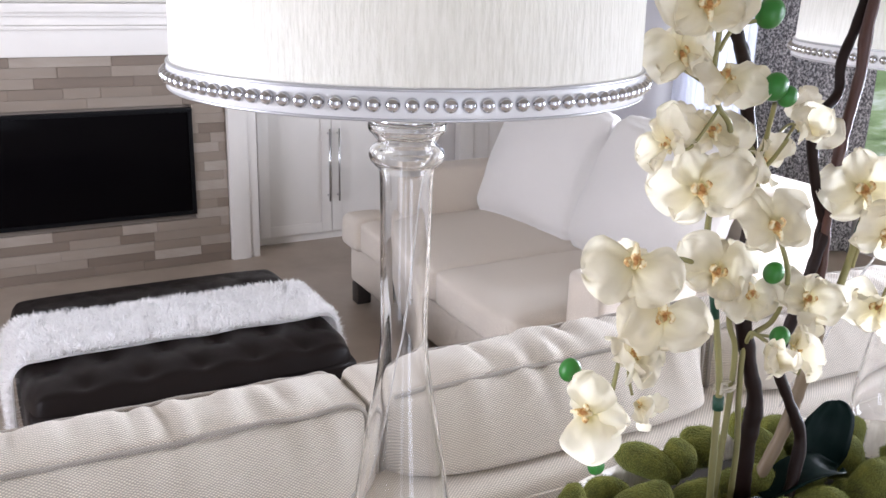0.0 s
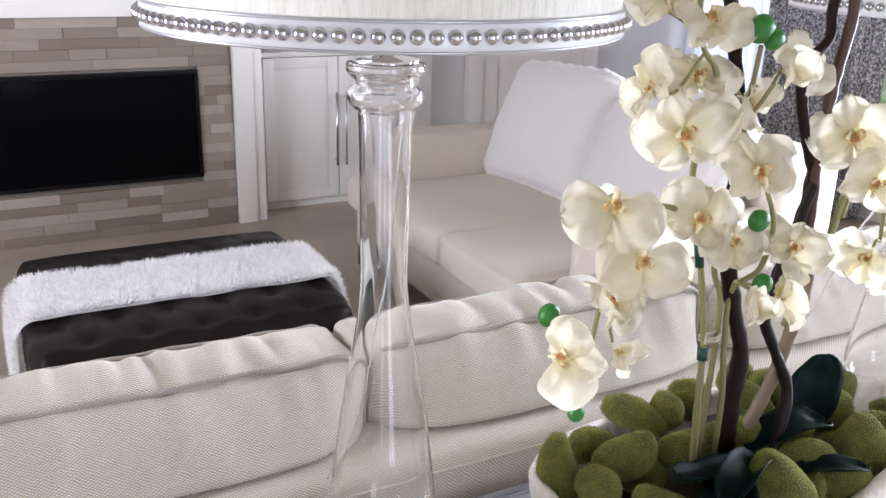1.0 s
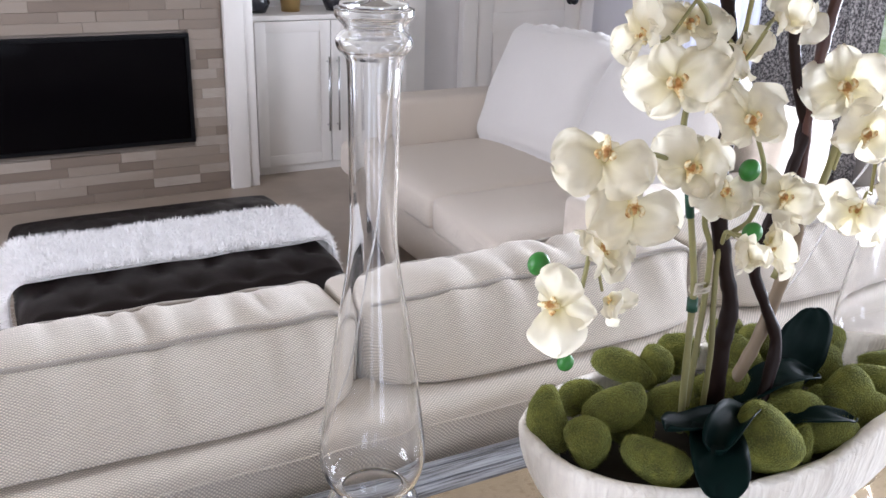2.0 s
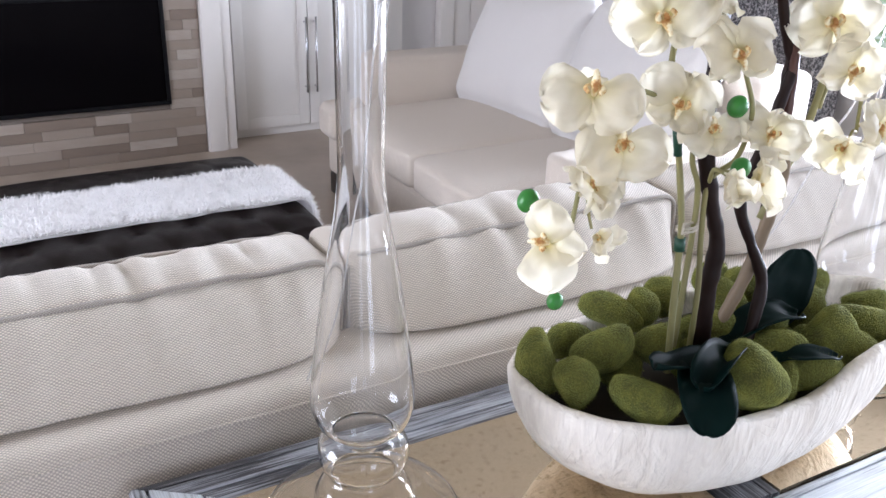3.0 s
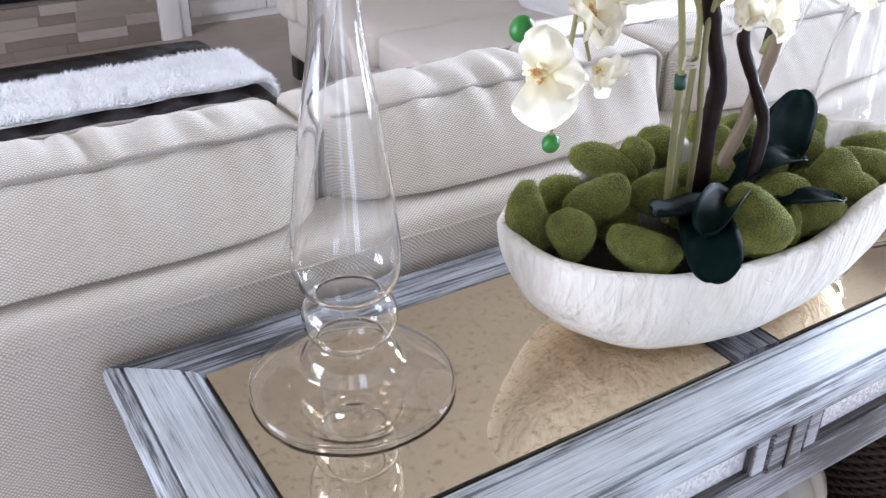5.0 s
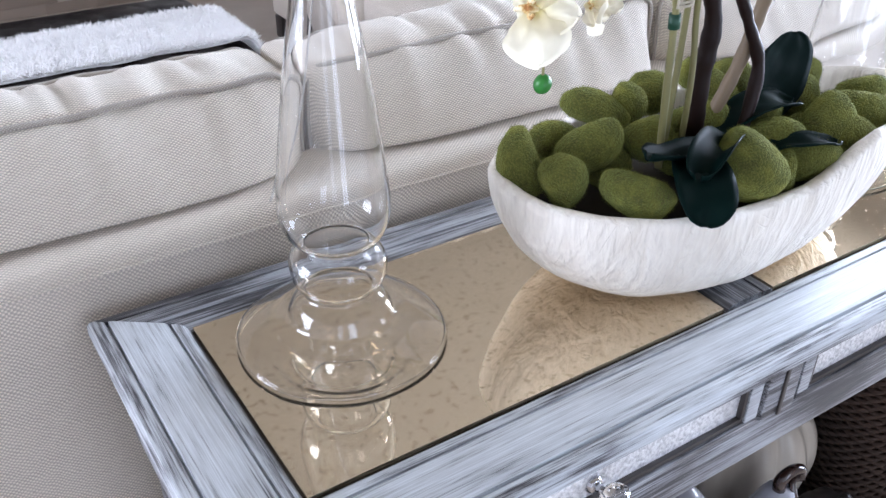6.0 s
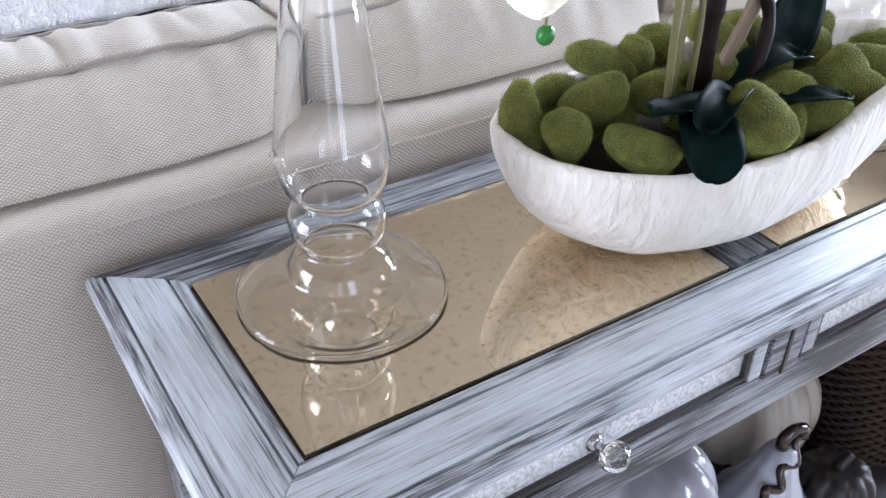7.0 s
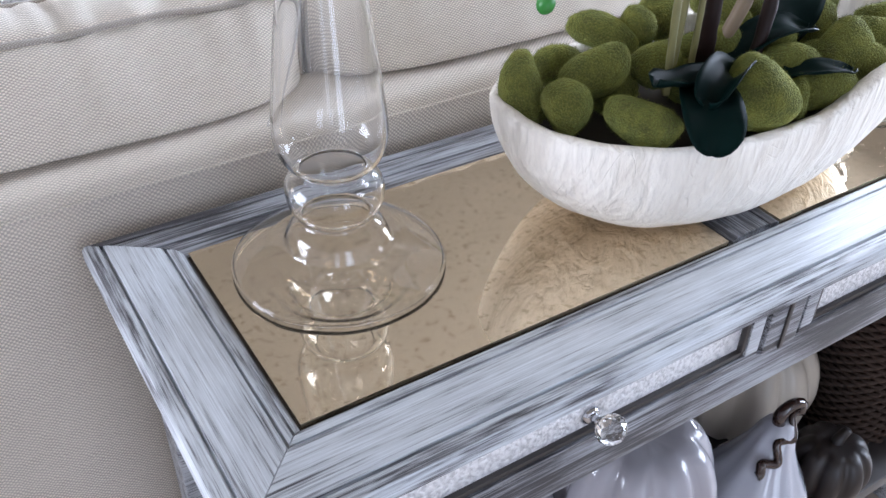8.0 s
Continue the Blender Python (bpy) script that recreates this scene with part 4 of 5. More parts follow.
def bowl():
    """A long hewn dough bowl: outer and inner shell with an uneven rim."""
    bm = bmesh.new()
    n, rows = 96, 20

    def rim(a):
        c, s = math.cos(a), math.sin(a)
        ex = 0.300 * math.copysign(abs(c) ** 0.85, c)
        ey = 0.150 * math.copysign(abs(s) ** 0.9, s)
        wob = 1 + 0.02 * noise.noise(Vector((c * 2.2, s * 2.2, 1)))
        lift = min(1.0, max(0.0, (c + 0.05) / 0.45)) * min(1.0, max(0.0, 0.55 - s))
        return ex * wob, ey * wob, 0.138 + 0.012 * c * c + 0.032 * lift * lift * (3 - 2 * lift) + 0.005 * noise.noise(Vector((c * 2, s * 2, 7)))

    def shell(thick):
        rings = []
        for j in range(rows + 1):
            t = j / rows
            ring = []
            for i in range(n):
                a = 2 * math.pi * i / n
                ex, ey, h = rim(a)
                k = 0.54 + 0.46 * math.sin(t * math.pi / 2) ** 0.85
                kx = 0.51 + 0.49 * math.sin(t * math.pi / 2) ** 0.9
                z = h * (1 - math.cos(t * math.pi / 2)) ** 0.8 if t > 0 else 0
                x, y = ex * kx, ey * k
                L = math.hypot(x, y)
                x, y = x * (1 - thick / L), y * (1 - thick / L)
                z = z if not thick else max(z, 0.012) if t < 1 else h
                d = 0.0035 * noise.noise(Vector((x * 16, y * 16, z * 9))) + 0.002 * noise.noise(Vector((x * 40, y * 40, z * 20)))
                ring.append(bm.verts.new((x * (1 + d * 4), y * (1 + d * 6), z)))
            rings.append(ring)
        return rings

    out, ins = shell(0), shell(0.017)
    mid = [bm.verts.new(((out[-1][i].co + ins[-1][i].co) / 2) + Vector((0, 0, 0.004))) for i in range(n)]
    order = out + [mid] + ins[::-1]
    for a, b in zip(order, order[1:]):
        for i in range(n):
            j = (i + 1) % n
            bm.faces.new((a[i], a[j], b[j], b[i]))
    bm.faces.new(out[0][::-1])
    bm.faces.new(ins[0])
    return tagged(part("dough_bowl", bm, bowl_mat, None, "", Matrix.Translation((BX, BY, BZ))), "white hewn wooden dough bowl holding moss stones and orchids", "bowl")


bowl()
bm = bmesh.new()
for i in range(48):
    a = 2 * math.pi * i / 48
    bm.verts.new((BX + 0.255 * math.cos(a), BY + 0.115 * math.sin(a), BZ + 0.118))
bm.faces.new(bm.verts)
res = bmesh.ops.extrude_face_region(bm, geom=list(bm.faces))
for v in res["geom"]:
    if isinstance(v, bmesh.types.BMVert):
        v.co.z -= 0.07
        v.co.x, v.co.y = BX + (v.co.x - BX) * 0.8, BY + (v.co.y - BY) * 0.8
tagged(part("soil", bm, soil_mat), "dark brown filling in the bowl under the stones", "soil", "", "stuff")


STONE_RNG = random.Random(21)
ACROSS, RISE = Vector((0.841, -0.541, 0.0)), Vector((0.311, 0.484, 0.818))


def moss_stone(x, y, z, a, b, turn):
    """A felted moss pebble: half length a, half width b, its length leaning by turn from the bowl's cross direction towards the rise."""
    rng = STONE_RNG
    k = rng.randrange(1000)
    bm = bmesh.new()
    bmesh.ops.create_icosphere(bm, subdivisions=4, radius=1)
    off = Vector((k * 3.7, k * 1.3, 0))
    side = 1 if k % 2 else -1
    for v in bm.verts:
        p = v.co.copy()
        f = 1 + 0.12 * noise.noise(p * 0.9 + off) + 0.035 * noise.noise(p * 3 + off) + 0.012 * noise.noise(p * 14 + off)
        p = Vector([math.copysign(abs(q) ** 0.9, q) for q in p])
        bend = 0.24 * (p.x ** 2 - 0.4) * side
        v.co = Vector((p.x * a, (p.y * (1 + 0.16 * p.x * side) + bend) * b, p.z * b * 0.9)) * f * 1.04
    bm.normal_update()
    bm.verts.ensure_lookup_table()
    core = [(v.co.copy(), v.normal.copy()) for v in bm.verts]
    for _ in range(4200):
        q, nrm = rng.choice(core)
        q = q + Vector([rng.uniform(-0.0016, 0.0016) for _ in range(3)])
        lean = Vector([rng.uniform(-0.8, 0.8) for _ in range(3)])
        wide = Vector([rng.uniform(-1, 1) for _ in range(3)]) * 0.00024
        tip = q + (nrm + lean).normalized() * rng.uniform(0.0012, 0.0026)
        q = q - nrm * 0.0006
        bm.faces.new((bm.verts.new(q - wide), bm.verts.new(q + wide), bm.verts.new(tip)))
    turned = Matrix((ACROSS, RISE, ACROSS.cross(RISE))).transposed().to_4x4()
    m = Matrix.Translation((x, y, z)) @ turned @ pose(0, 0, 0, 0, 0, turn)
    return tagged(part("moss_stone", bm, moss_mat, None, "", m), "felted green moss stone heaped in the bowl", "moss stone", "moss stones in the bowl")


moss_stone(0.342, 0.164, 0.938, 0.038, 0.023, 100)
moss_stone(0.359, 0.112, 0.936, 0.028, 0.024, 115)
moss_stone(0.415, 0.137, 0.952, 0.038, 0.025, 22)
moss_stone(0.409, 0.053, 0.934, 0.039, 0.022, -22)
moss_stone(0.482, 0.203, 0.955, 0.042, 0.020, -22)
moss_stone(0.402, 0.185, 0.944, 0.028, 0.020, 20)
moss_stone(0.485, 0.120, 0.950, 0.029, 0.024, 15)
moss_stone(0.520, 0.192, 0.956, 0.025, 0.022, 60)
moss_stone(0.573, 0.208, 0.954, 0.026, 0.024, 100)
moss_stone(0.561, 0.117, 0.956, 0.035, 0.022, 8)
moss_stone(0.542, 0.023, 0.944, 0.040, 0.034, -50)
moss_stone(0.588, 0.010, 0.934, 0.022, 0.012, 80)
moss_stone(0.615, 0.049, 0.948, 0.034, 0.021, 6)
moss_stone(0.699, 0.046, 0.946, 0.037, 0.029, 40)
moss_stone(0.760, 0.045, 0.948, 0.040, 0.025, -12)
moss_stone(0.801, 0.072, 0.955, 0.029, 0.019, 5)
moss_stone(0.670, 0.219, 0.958, 0.023, 0.024, 90)
moss_stone(0.692, 0.184, 0.955, 0.026, 0.027, 70)
moss_stone(0.640, 0.158, 0.956, 0.036, 0.019, -50)
moss_stone(0.605, 0.134, 0.954, 0.018, 0.014, -20)
moss_stone(0.437, 0.135, 0.922, 0.029, 0.022, 0)
moss_stone(0.531, 0.111, 0.925, 0.030, 0.024, 0)
moss_stone(0.678, 0.059, 0.938, 0.021, 0.017, 0)
moss_stone(0.640, 0.018, 0.930, 0.034, 0.024, 15)
moss_stone(0.715, 0.022, 0.934, 0.036, 0.025, -10)
moss_stone(0.655, 0.115, 0.936, 0.034, 0.026, 30)
moss_stone(0.735, 0.125, 0.942, 0.036, 0.027, 10)
moss_stone(0.790, 0.155, 0.944, 0.034, 0.026, 60)

# ---------------------------------------------------------------- orchid
orchid = thing("orchid", (0.52, 0.10, 0.92), "artificial cream orchid with sprays of blooms and green buds", "orchid")


def petal_mesh(length, width, cup, ruffle, seed, tipw=2.3):
    """A petal along +x from its foot at the origin, facing +z."""
    bm = bmesh.new()
    n, k = 18, 14
    grid = []
    for i in range(n + 1):
        t = 0.5 - 0.5 * math.cos(math.pi * (0.04 + 0.955 * i / n))
        w = width * max(0.0, 1 - abs(2 * t ** 0.8 - 1) ** tipw) ** 0.5 * (0.55 + 0.45 * min(1, t * 2.2)) + 0.0012
        row = []
        for j in range(k + 1):
            s = 2 * j / k - 1
            x = length * t * (1 - 0.04 * math.cos(s * 7 + seed) * t)
            y = w * s
            z = cup * (0.9 * math.sin(t * 2.6) - 0.7 * t * t) - cup * 0.8 * s * s * math.sin(math.pi * t)
            z += ruffle * noise.noise(Vector((t * 2.6, s * 2.2, seed * 5.1))) * (0.2 + abs(s) * t)
            z += 0.0042 * noise.noise(Vector((t * 7.0, s * 6.0, seed * 2.3))) * max(s * s, t ** 3)
            row.append(bm.verts.new((x, y, z)))
        grid.append(row)
    for a, b in zip(grid, grid[1:]):
        for j in range(k):
            bm.faces.new((a[j], b[j], b[j + 1], a[j + 1]))
    return mesh_of("petal", bm, petal_mat)


BROAD = [petal_mesh(0.050, 0.033, 0.009, 0.019, s) for s in (1, 2, 3, 4)]
NARROW = [petal_mesh(0.041, 0.020, 0.007, 0.014, s) for s in (5, 6, 7, 8)]


def lip_mesh():
    bm = tube([(0, 0.003, 0.0), (0, 0.002, 0.006), (0, -0.001, 0.010), (0, -0.004, 0.011)], 0.0036, 0.0028, 8, 8)
    for sx in (-1, 1):
        tube([(0, -0.002, 0.003), (sx * 0.006, -0.003, 0.006), (sx * 0.008, 0.000, 0.011), (sx * 0.005, 0.004, 0.013)], 0.0040, 0.0020, 12, 8, bm, 0.15)
    tube([(0, -0.003, 0.003), (0, -0.008, 0.008), (0, -0.013, 0.010), (0.001, -0.019, 0.007)], 0.0062, 0.0022, 14, 8, bm, 0.15)
    bmesh.ops.scale(bm, vec=(1.02, 1.0, 0.95), verts=bm.verts)
    return mesh_of("flower", bm, lip_mat)


LIP = lip_mesh()


def flower(pos, face, roll=0.0, size=1.0, open_=1.0, seed=0, reflex=0.0):
    """A moth-orchid bloom at pos that looks along face; open_ below 1 folds the petals forward, reflex bends the two lower sepals back."""
    rng = random.Random(seed)
    z = Vector(face).normalized()
    x = Vector((0, 0, 1)).cross(z).normalized()
    y = z.cross(x)
    m = Matrix((x, y, z)).transposed().to_4x4()
    m = Matrix.Translation(pos) @ m @ pose(0, 0, 0, 0, 0, roll) @ Matrix.Diagonal((size, size, size, 1))
    m = m @ Matrix.Translation((0, 0, -0.006))
    f = part("flower", LIP, lip_mat, orchid, "cream bloom with a yellow-brown lip", m)
    fold = (1 - open_) * 75
    for kind, ang, dz in ((NARROW, 90, -0.0015), (NARROW, 215, -0.002), (NARROW, 325, -0.0025), (BROAD, 166, 0.002), (BROAD, 14, 0.003)):
        me = kind[rng.randrange(4)]
        q = pose(0, 0, dz, 0, 0, ang + rng.uniform(-9, 9)) @ pose(0, 0, 0, rng.uniform(-14, 14), -fold - rng.uniform(-16, 10) + (reflex if ang in (215, 325) else 0), 0) @ Matrix.Diagonal((rng.uniform(0.88, 1.1), rng.uniform(0.82, 1.1), rng.uniform(0.8, 1.5), 1))
        p = new("petal", me)
        p.parent = f
        p.matrix_basis = q


FACE_R, FACE_U, FACE_T = Vector((0.884, -0.467, 0.0)), Vector((0.163, 0.309, 0.937)), Vector((-0.438, -0.828, 0.350))
BLOOMS = []


def bloom(place, facing, roll, size, opened, reflex=0.0):
    """A flower whose facing is given as sideways, upwards and out over the table's front."""
    f = FACE_R * facing[0] + FACE_U * facing[1] + FACE_T * facing[2]
    flower(place, f, roll, size, opened, len(BLOOMS), reflex)
    BLOOMS.append((place, f))


# the drooping spray
bloom((0.303, 0.060, 1.288), (-0.15, 0.10, 0.95), 176, 0.98, 1.0, 68)
bloom((0.322, 0.036, 1.240), (0.12, -0.25, 0.9), 184, 0.95, 0.92, 62)
bloom((0.244, 0.038, 1.158), (-0.55, 0.0, 0.80), -82, 0.84, 0.88, 25)
bloom((0.305, 0.055, 1.196), (0.45, 0.30, 0.60), 150, 0.78, 0.60)
bloom((0.318, 0.050, 1.146), (0.45, -0.50, 0.50), 15, 0.55, 0.15)
# the middle of the plant
bloom((0.409, 0.094, 1.343), (-0.10, 0.10, 1.0), 14, 1.04, 1.0)
bloom((0.422, 0.071, 1.262), (-0.05, 0.05, 1.0), -20, 0.88, 0.95)
bloom((0.456, 0.038, 1.315), (0.18, 0.10, 0.95), 12, 0.90, 0.82)
bloom((0.518, 0.035, 1.230), (0.10, 0.20, 0.95), -32, 0.78, 0.85)
bloom((0.427, -0.009, 1.196), (-0.10, 0.0, 1.0), 8, 0.60, 0.20)
bloom((0.492, 0.020, 1.186), (0.88, 0.05, 0.42), 25, 0.76, 0.42)
bloom((0.455, 0.055, 1.236), (0.20, -0.2, 0.9), 186, 0.72, 0.80, 60)
# the top of the plant
bloom((0.372, 0.100, 1.474), (-0.50, 0.20, 0.80), 30, 0.80, 0.62)
bloom((0.415, 0.085, 1.452), (0.12, 0.40, 0.90), 160, 0.85, 0.80)
bloom((0.373, 0.075, 1.522), (0.0, -0.20, 1.0), 5, 0.92, 0.90)
bloom((0.374, 0.110, 1.386), (-0.88, 0.30, 0.35), 60, 0.78, 0.50)
bloom((0.430, 0.110, 1.397), (0.10, 0.60, 0.80), -8, 0.86, 0.86)
bloom((0.493, 0.050, 1.405), (0.12, 0.10, 1.0), 15, 0.62, 0.28)
bloom((0.484, 0.090, 1.368), (0.50, -0.30, 0.70), 40, 0.70, 0.40)
bloom((0.560, 0.100, 1.400), (0.30, 0.20, 0.80), -60, 0.76, 0.48)
# the far spray
bloom((0.605, 0.056, 1.334), (-0.10, 0.10, 1.0), 12, 1.0, 0.98)
bloom((0.633, 0.041, 1.285), (0.30, -0.20, 0.90), -20, 0.90, 0.85)
bloom((0.662, 0.055, 1.190), (-0.60, -0.50, 0.50), 160, 0.84, 0.62)
bloom((0.712, 0.050, 1.212), (0.35, 0.10, 0.90), 0, 0.80, 0.78)

STEMS = []


def stem(line, r0, r1):
    part("stem", tube(line, r0, r1, 10 * len(line), 8, None, 0.1), stem_mat, orchid)
    STEMS.append(line)


stem([(0.476, 0.09, 0.93), (0.472, 0.09, 1.0), (0.468, 0.09, 1.08), (0.465, 0.09, 1.12), (0.452, 0.09, 1.18), (0.438, 0.09, 1.235), (0.43, 0.1, 1.30), (0.446, 0.1, 1.391), (0.425, 0.1, 1.423), (0.409, 0.095, 1.456), (0.405, 0.09, 1.505), (0.40, 0.09, 1.56)], 0.0042, 0.0026)
stem([(0.490, 0.10, 0.93), (0.489, 0.095, 1.086), (0.482, 0.09, 1.156), (0.467, 0.09, 1.195), (0.47, 0.09, 1.25)], 0.0037, 0.0028)
stem([(0.512, 0.095, 0.93), (0.506, 0.09, 1.03), (0.498, 0.09, 1.098), (0.492, 0.085, 1.165), (0.512, 0.07, 1.195), (0.50, 0.05, 1.25), (0.492, 0.06, 1.29)], 0.0036, 0.0025)
stem([(0.371, 0.1, 1.462), (0.396, 0.095, 1.448), (0.42, 0.095, 1.43)], 0.0026, 0.0026)
stem([(0.452, 0.055, 1.43), (0.47, 0.075, 1.397), (0.482, 0.09, 1.362), (0.487, 0.09, 1.30)], 0.0024, 0.0026)
stem([(0.47, 0.05, 1.395), (0.478, 0.07, 1.373), (0.483, 0.088, 1.355)], 0.0022, 0.0022)
stem([(0.407, 0.09, 1.477), (0.424, 0.09, 1.498), (0.445, 0.08, 1.506)], 0.0024, 0.0022)
stem([(0.43, 0.09, 1.255), (0.38, 0.085, 1.275), (0.33, 0.08, 1.27), (0.311, 0.075, 1.242), (0.305, 0.07, 1.20), (0.298, 0.07, 1.15)], 0.0028, 0.0024)
stem([(0.318, 0.07, 1.245), (0.313, 0.07, 1.207), (0.318, 0.07, 1.165)], 0.0022, 0.002)
stem([(0.246, 0.071, 1.185), (0.254, 0.068, 1.165), (0.265, 0.062, 1.148)], 0.0016, 0.0018)
stem([(0.288, 0.072, 1.078), (0.286, 0.07, 1.10), (0.285, 0.065, 1.13)], 0.0014, 0.0016)
stem([(0.60, 0.10, 1.10), (0.634, 0.09, 1.198), (0.644, 0.085, 1.258), (0.648, 0.08, 1.31), (0.64, 0.075, 1.36)], 0.0045, 0.0035)
stem([(0.646, 0.085, 1.231), (0.652, 0.08, 1.278), (0.66, 0.075, 1.31), (0.69, 0.07, 1.27), (0.70, 0.07, 1.20)], 0.003, 0.0022)
stem([(0.492, 0.085, 1.165), (0.47, 0.06, 1.19), (0.446, 0.02, 1.20)], 0.0024, 0.0022)
for p, f in BLOOMS:
    foot = Vector(p) - Vector(f).normalized() * 0.012
    near = min((q for line in STEMS for q in spline(line, 40)), key=lambda q: (q - foot).length)
    gap = (near - foot).length
    if 0.012 < gap < 0.14:
        part("pedicel", tube([foot, foot - Vector(f).normalized() * 0.3 * gap + Vector((0, 0, 0.01)), near], 0.0015, 0.0019, 14, 7), stem_mat, orchid)
red_bark = paint("red_brown_branch", (0.085, 0.03, 0.02), 0.4, 0.5)


def branch(line, r0, r1, mat):
    part("branch", tube(line, r0, r1, 10 * len(line), 12, None, 0.25), mat, orchid)


branch([(0.535, 0.10, 0.93), (0.528, 0.095, 1.03), (0.525, 0.09, 1.085), (0.506, 0.09, 1.138), (0.487, 0.09, 1.195), (0.491, 0.10, 1.25), (0.50, 0.11, 1.32), (0.49, 0.12, 1.40), (0.464, 0.11, 1.46), (0.441, 0.1, 1.487), (0.424, 0.1, 1.52), (0.417, 0.1, 1.60)], 0.0105, 0.0062, bark_mat)
branch([(0.575, 0.07, 0.93), (0.592, 0.075, 0.985), (0.598, 0.08, 1.03), (0.573, 0.085, 1.081), (0.552, 0.09, 1.129), (0.565, 0.09, 1.175), (0.582, 0.09, 1.226), (0.60, 0.09, 1.28)], 0.0075, 0.006, bark_mat)
branch([(0.598, 0.09, 1.16), (0.602, 0.09, 1.237), (0.594, 0.088, 1.316), (0.596, 0.085, 1.385), (0.607, 0.085, 1.45), (0.607, 0.085, 1.502), (0.622, 0.085, 1.58)], 0.0055, 0.0066, red_bark)
branch([(0.600, 0.095, 1.284), (0.571, 0.092, 1.337), (0.554, 0.09, 1.387), (0.56, 0.09, 1.408), (0.59, 0.095, 1.43), (0.594, 0.1, 1.462), (0.613, 0.1, 1.513), (0.625, 0.1, 1.59)], 0.006, 0.0055, bark_mat)
branch([(0.555, 0.11, 0.93), (0.590, 0.10, 1.02), (0.606, 0.095, 1.09), (0.613, 0.09, 1.146), (0.611, 0.09, 1.18)], 0.0085, 0.007, cane_mat)
branch([(0.605, 0.10, 1.10), (0.612, 0.1, 1.153), (0.606, 0.1, 1.203), (0.6, 0.098, 1.257), (0.598, 0.095, 1.29)], 0.006, 0.006, bark_mat)
part("tie", tube([(0.476 + 0.0125 * math.cos(a * 0.8), 0.092 + 0.009 * math.sin(a * 0.8), 1.108 + 0.0005 * a) for a in range(17)] + [(0.464, 0.085, 1.122), (0.458, 0.08, 1.112)], 0.0016, sides=6), twine_mat, orchid, "knotted raffia tie")
for p, q, r in (((0.4675, 0.09, 1.088), (0.4665, 0.09, 1.103), 0.0062), ((0.446, 0.09, 1.20), (0.438, 0.09, 1.237), 0.0048), ((0.460, 0.09, 1.215), (0.468, 0.09, 1.24), 0.004), ((0.6455, 0.085, 1.262), (0.648, 0.082, 1.285), 0.0052), ((0.628, 0.09, 1.185), (0.636, 0.09, 1.205), 0.0055)):
    part("tape", tube([p, q], r, sides=10), tape_mat, orchid)
for p, r in (((0.246, 0.071, 1.187), 0.0105), ((0.288, 0.072, 1.073), 0.0085), ((0.449, 0.055, 1.446), 0.0125), ((0.462, 0.05, 1.437), 0.0095), ((0.452, 0.075, 1.512), 0.0135), ((0.440, 0.0, 1.214), 0.0095), ((0.478, 0.05, 1.258), 0.0105)):
    bm = bmesh.new()
    bmesh.ops.create_icosphere(bm, subdivisions=3, radius=r)
    for v in bm.verts:
        c = v.co / r
        v.co *= 1 - 0.09 * abs(math.cos(1.5 * math.atan2(c.y, c.x))) ** 8 * (1 - abs(c.z))
        v.co.z *= 1.12
    part("bud", bm, bud_mat, orchid, "glossy green bud", pose(*p, 20, 15, 40))


def leaf(points, width, curl, twist=0.0):
    bm = bmesh.new()
    line = [spline(points, 101)[round(100 * (0.5 - 0.5 * math.cos(math.pi * k / 15)))] for k in range(16)]
    rows = []
    for i, p in enumerate(line):
        d = (line[min(i + 1, 15)] - line[max(i - 1, 0)]).normalized()
        if i == 0:
            side = d.cross(Vector((0, 0, 1))).normalized()
            side = Matrix.Rotation(radians(twist), 3, d) @ side
        side = (side - d * side.dot(d)).normalized()
        up = side.cross(d)
        t = 0.5 - 0.5 * math.cos(math.pi * i / 15)
        w = width * (1 - abs(2 * (0.03 + 0.965 * t) ** 1.15 - 1) ** 2.6) ** 0.5
        rows.append([bm.verts.new(p + side * w * s + up * (curl * s * s + 0.003 * noise.noise(Vector((t * 5, s * 3, width * 99))))) for s in [j / 5 - 1 for j in range(11)]])
    for a, b in zip(rows, rows[1:]):
        for j in range(10):
            bm.faces.new((a[j], a[j + 1], b[j + 1], b[j]))
    ob = part("leaf", bm, leaf_mat, orchid, "dark glossy strap leaf")
    ob.modifiers.new("thick", "SOLIDIFY").thickness = 0.0016
    return ob


leaf([(0.52, 0.07, 0.935), (0.487, 0.045, 0.954), (0.458, 0.012, 0.957), (0.439, -0.014, 0.948), (0.428, -0.026, 0.928)], 0.031, 0.004)
leaf([(0.55, 0.075, 0.942), (0.50, 0.066, 0.955), (0.465, 0.060, 0.957), (0.435, 0.054, 0.968), (0.415, 0.050, 0.972)], 0.020, 0.009)
leaf([(0.535, 0.05, 0.948), (0.508, 0.037, 0.965), (0.478, 0.023, 0.964), (0.456, 0.014, 0.948)], 0.020, 0.022)
leaf([(0.655, 0.105, 0.945), (0.673, 0.11, 0.965), (0.686, 0.112, 0.985), (0.697, 0.115, 1.008), (0.702, 0.118, 1.035)], 0.043, 0.004, 66)
leaf([(0.585, 0.035, 0.945), (0.610, 0.018, 0.955), (0.635, 0.006, 0.955), (0.655, -0.002, 0.951)], 0.016, 0.006)
leaf([(0.56, 0.085, 0.950), (0.60, 0.082, 0.972), (0.64, 0.077, 0.976), (0.668, 0.073, 0.966)], 0.026, 0.008)

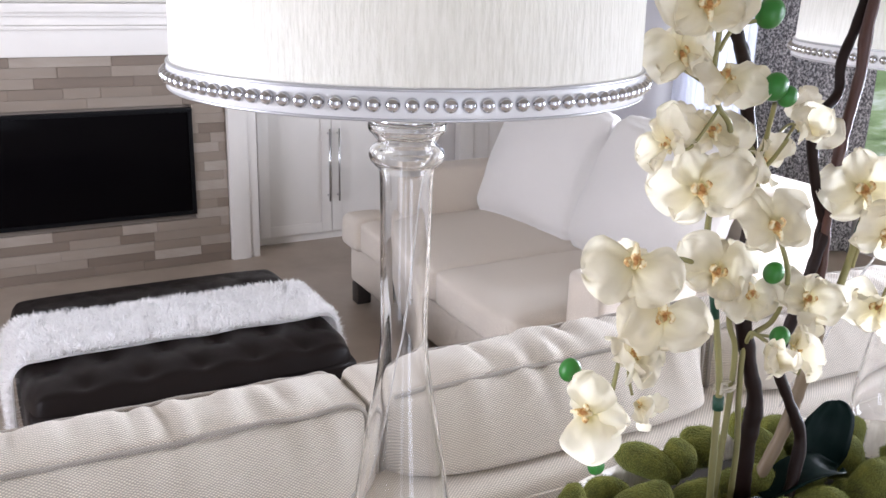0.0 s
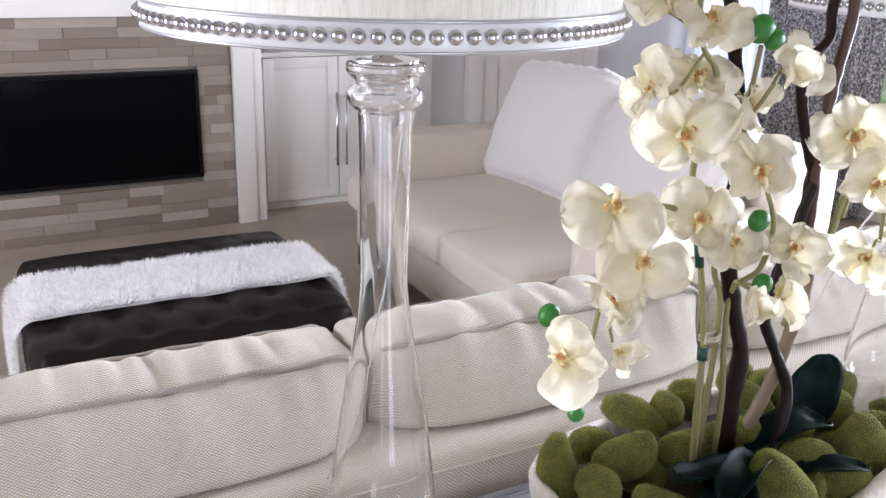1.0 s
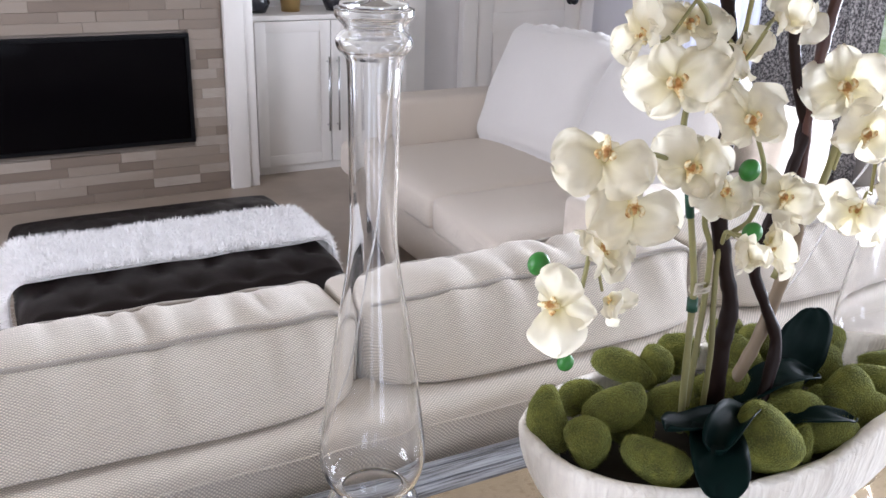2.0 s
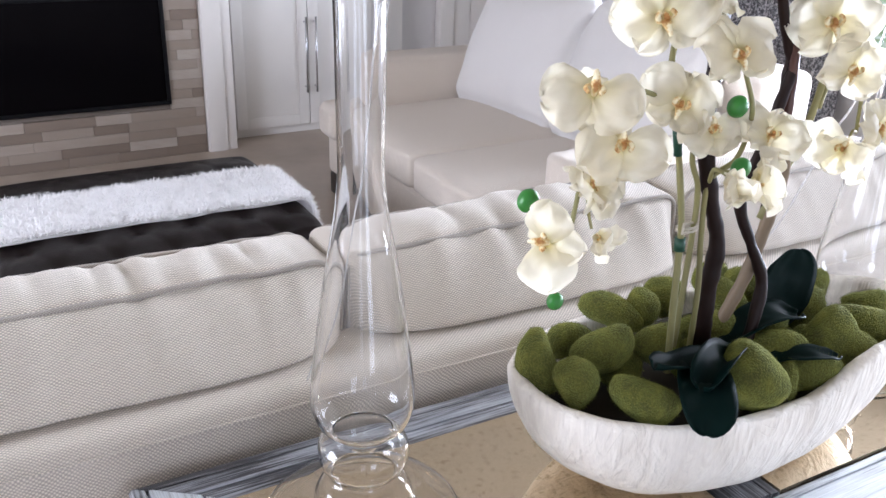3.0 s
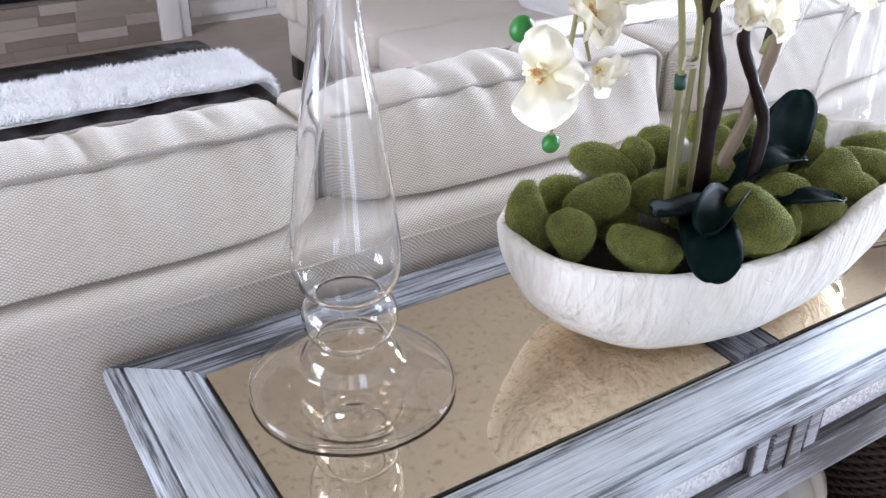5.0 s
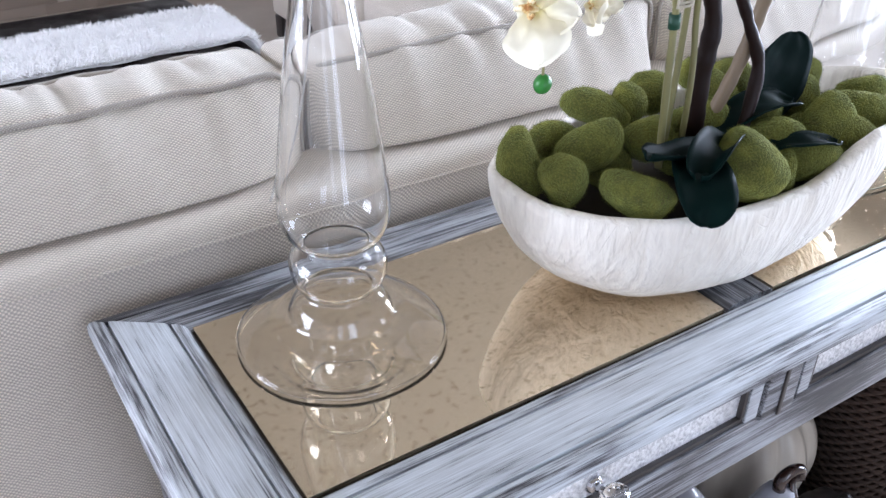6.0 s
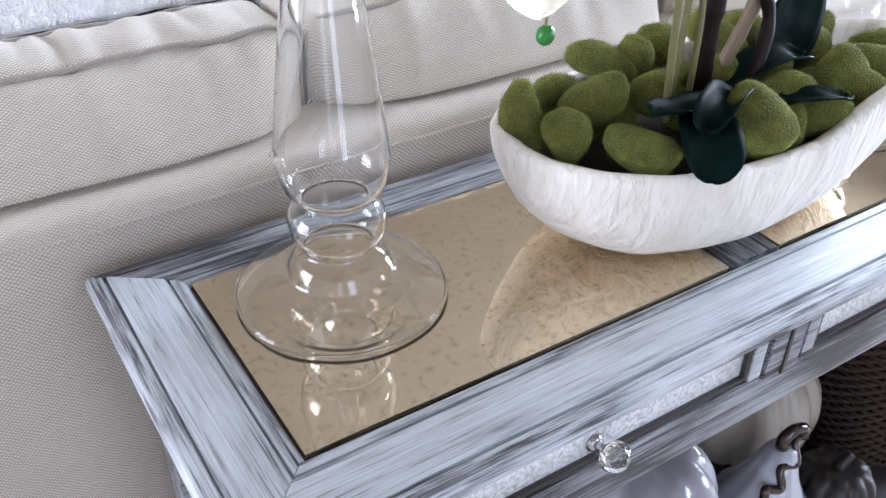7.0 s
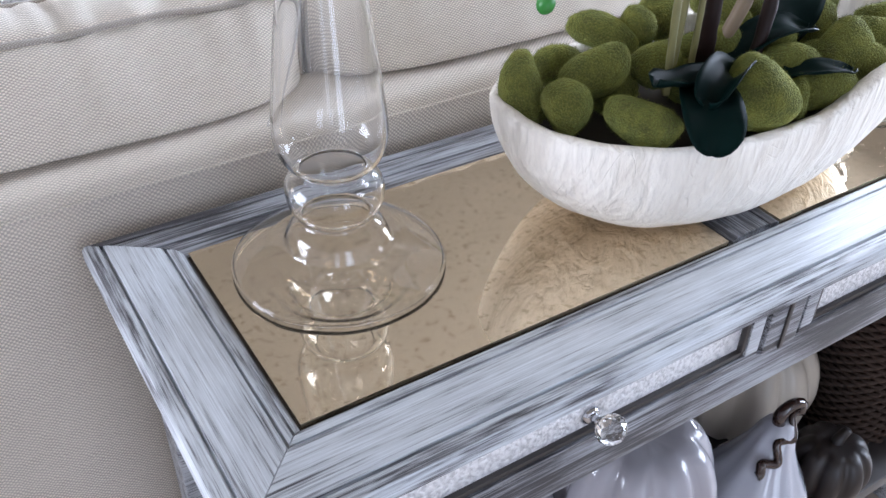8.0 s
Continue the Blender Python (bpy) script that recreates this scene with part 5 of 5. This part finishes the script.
# ---------------------------------------------------------------- on the lower shelf
SHELF = 0.1505
white_glaze = paint("pearl_glaze", (0.36, 0.345, 0.37), 0.16, 0.1)
cream_glaze = paint("cream_glaze", (0.46, 0.41, 0.34), 0.3, 0.1)
brown_glaze = paint("brown_glaze", (0.02, 0.013, 0.011), 0.45, 0.4)


def pumpkin(loc, r, h, ribs, mat, label, stem_mat_=None):
    t = thing("pumpkin", loc, label, "pumpkin", "pumpkins on the shelf")
    bm = bmesh.new()
    n, rows = ribs * 8, 26
    rings = []
    for j in range(1, rows):
        v = math.pi * j / rows
        ring = []
        for i in range(n):
            a = 2 * math.pi * i / n
            k = 1 - 0.13 * abs(math.cos(a * ribs / 2)) ** 6
            rr = r * math.sin(v) ** 0.8 * k
            z = h / 2 - h / 2 * math.cos(v) - 0.12 * h * math.exp(-((v - math.pi) / 0.5) ** 2)
            ring.append(bm.verts.new((rr * math.cos(a), rr * math.sin(a), z)))
        rings.append(ring)
    for a, b in zip(rings, rings[1:]):
        for i in range(n):
            j = (i + 1) % n
            bm.faces.new((a[i], a[j], b[j], b[i]))
    bm.faces.new(rings[0][::-1])
    bm.faces.new(rings[-1])
    low = min(v.co.z for v in bm.verts)
    bmesh.ops.translate(bm, verts=bm.verts, vec=(0, 0, -low))
    part("shell", bm, mat, t, "", Matrix.Translation(loc))
    x, y, z = loc
    part("stalk", tube([(x, y, z + h * 0.80), (x + 0.004, y, z + h * 0.92), (x + 0.02, y, z + h * 1.0)], 0.012, 0.008, 14, 8), stem_mat_ or brown_glaze, t)


pumpkin((0.475, 0.02, SHELF), 0.115, 0.36, 9, white_glaze, "tall ribbed pearl-white ceramic pumpkin")
pumpkin((0.86, 0.15, SHELF), 0.12, 0.25, 10, cream_glaze, "squat ribbed cream ceramic pumpkin")
pumpkin((0.875, -0.035, SHELF), 0.065, 0.13, 9, brown_glaze, "small dark brown pumpkin")
pumpkin((0.30, 0.10, SHELF), 0.09, 0.27, 9, white_glaze, "ribbed white ceramic pumpkin beside a taller one")


def gourd():
    x, y, z = 0.725, -0.005, SHELF
    g = thing("glass_gourd", (x, y, z), "pearly glass gourd with a curling brown tendril", "gourd")
    bm = lathe([(0, 0), (0.06, 0), (0.085, 0.03), (0.09, 0.065), (0.078, 0.11), (0.055, 0.155), (0.037, 0.20), (0.027, 0.235), (0.02, 0.252), (0, 0.256)], 54)
    for v in bm.verts:
        a = math.atan2(v.co.y, v.co.x)
        k = 1 - 0.05 * abs(math.cos(4.5 * a)) ** 4
        v.co.x, v.co.y = v.co.x * k + 0.02 * (v.co.z / 0.25) ** 2, v.co.y * k
    pearl = Nodes("pearl_glass", (0.66, 0.67, 0.74), 0.07, Coat_Weight=0.6, Transmission_Weight=0.35).mat
    part("body", bm, pearl, g, "", Matrix.Translation((x, y, z)) @ Matrix.Diagonal((1, 1, 0.82, 1)))
    amber = Nodes("brown_glass", (0.035, 0.018, 0.014), 0.06, Coat_Weight=0.5).mat
    part("hooked_stem", tube([(x + 0.018, y, z + 0.2009), (x + 0.015, y, z + 0.2255), (x + 0.03, y - 0.003, z + 0.2394), (x + 0.052, y - 0.005, z + 0.2337), (x + 0.055, y - 0.006, z + 0.2148)], 0.0105, 0.008, 24, 10), amber, g, "brown glass hooked stem")
    wig = []
    for k in range(64):
        u = k / 63
        w = 0.011 * math.sin(u * 2 * math.pi * 2.7) * min(1, 5 * (1 - u))
        p = Vector((x + 0.055, y - 0.006, z + 0.2148)).lerp(Vector((x - 0.040, y - 0.026, z + 0.146)), u)
        out = 0.012 * math.sin(u * math.pi)
        wig.append(p + Vector((-0.52 * w - 0.62 * out, 0.43 * w - 0.75 * out, 0.74 * w)))
    part("tendril", tube(wig, 0.0055, 0.0078, None, 8), amber, g, "wavy brown glass tendril")


gourd()


def basket():
    x, y, r, h = 1.07, 0.07, 0.095, 0.40
    b = thing("wicker_basket", (x, y, SHELF), "dark brown woven wicker basket", "basket")
    wick = paint("wicker", (0.038, 0.017, 0.008), 0.8, 0.5)
    part("core", lathe([(0, 0.004), (r - 0.006, 0.004), (r - 0.004, h), (r - 0.012, h), (r - 0.014, 0.012), (0, 0.012)], 40), wick, b, "", Matrix.Translation((x, y, SHELF)))
    for k in range(44):
        z = SHELF + 0.006 + h * k / 44.5
        ring = []
        for i in range(160):
            a = 2 * math.pi * i / 160
            q = r + 0.0035 * math.sin(20 * a + k * math.pi)
            ring.append((x + q * math.cos(a), y + q * math.sin(a), z))
        part("strand", tube(ring, 0.0046, sides=6, loop=True), wick, b)


basket()

stone_rows()
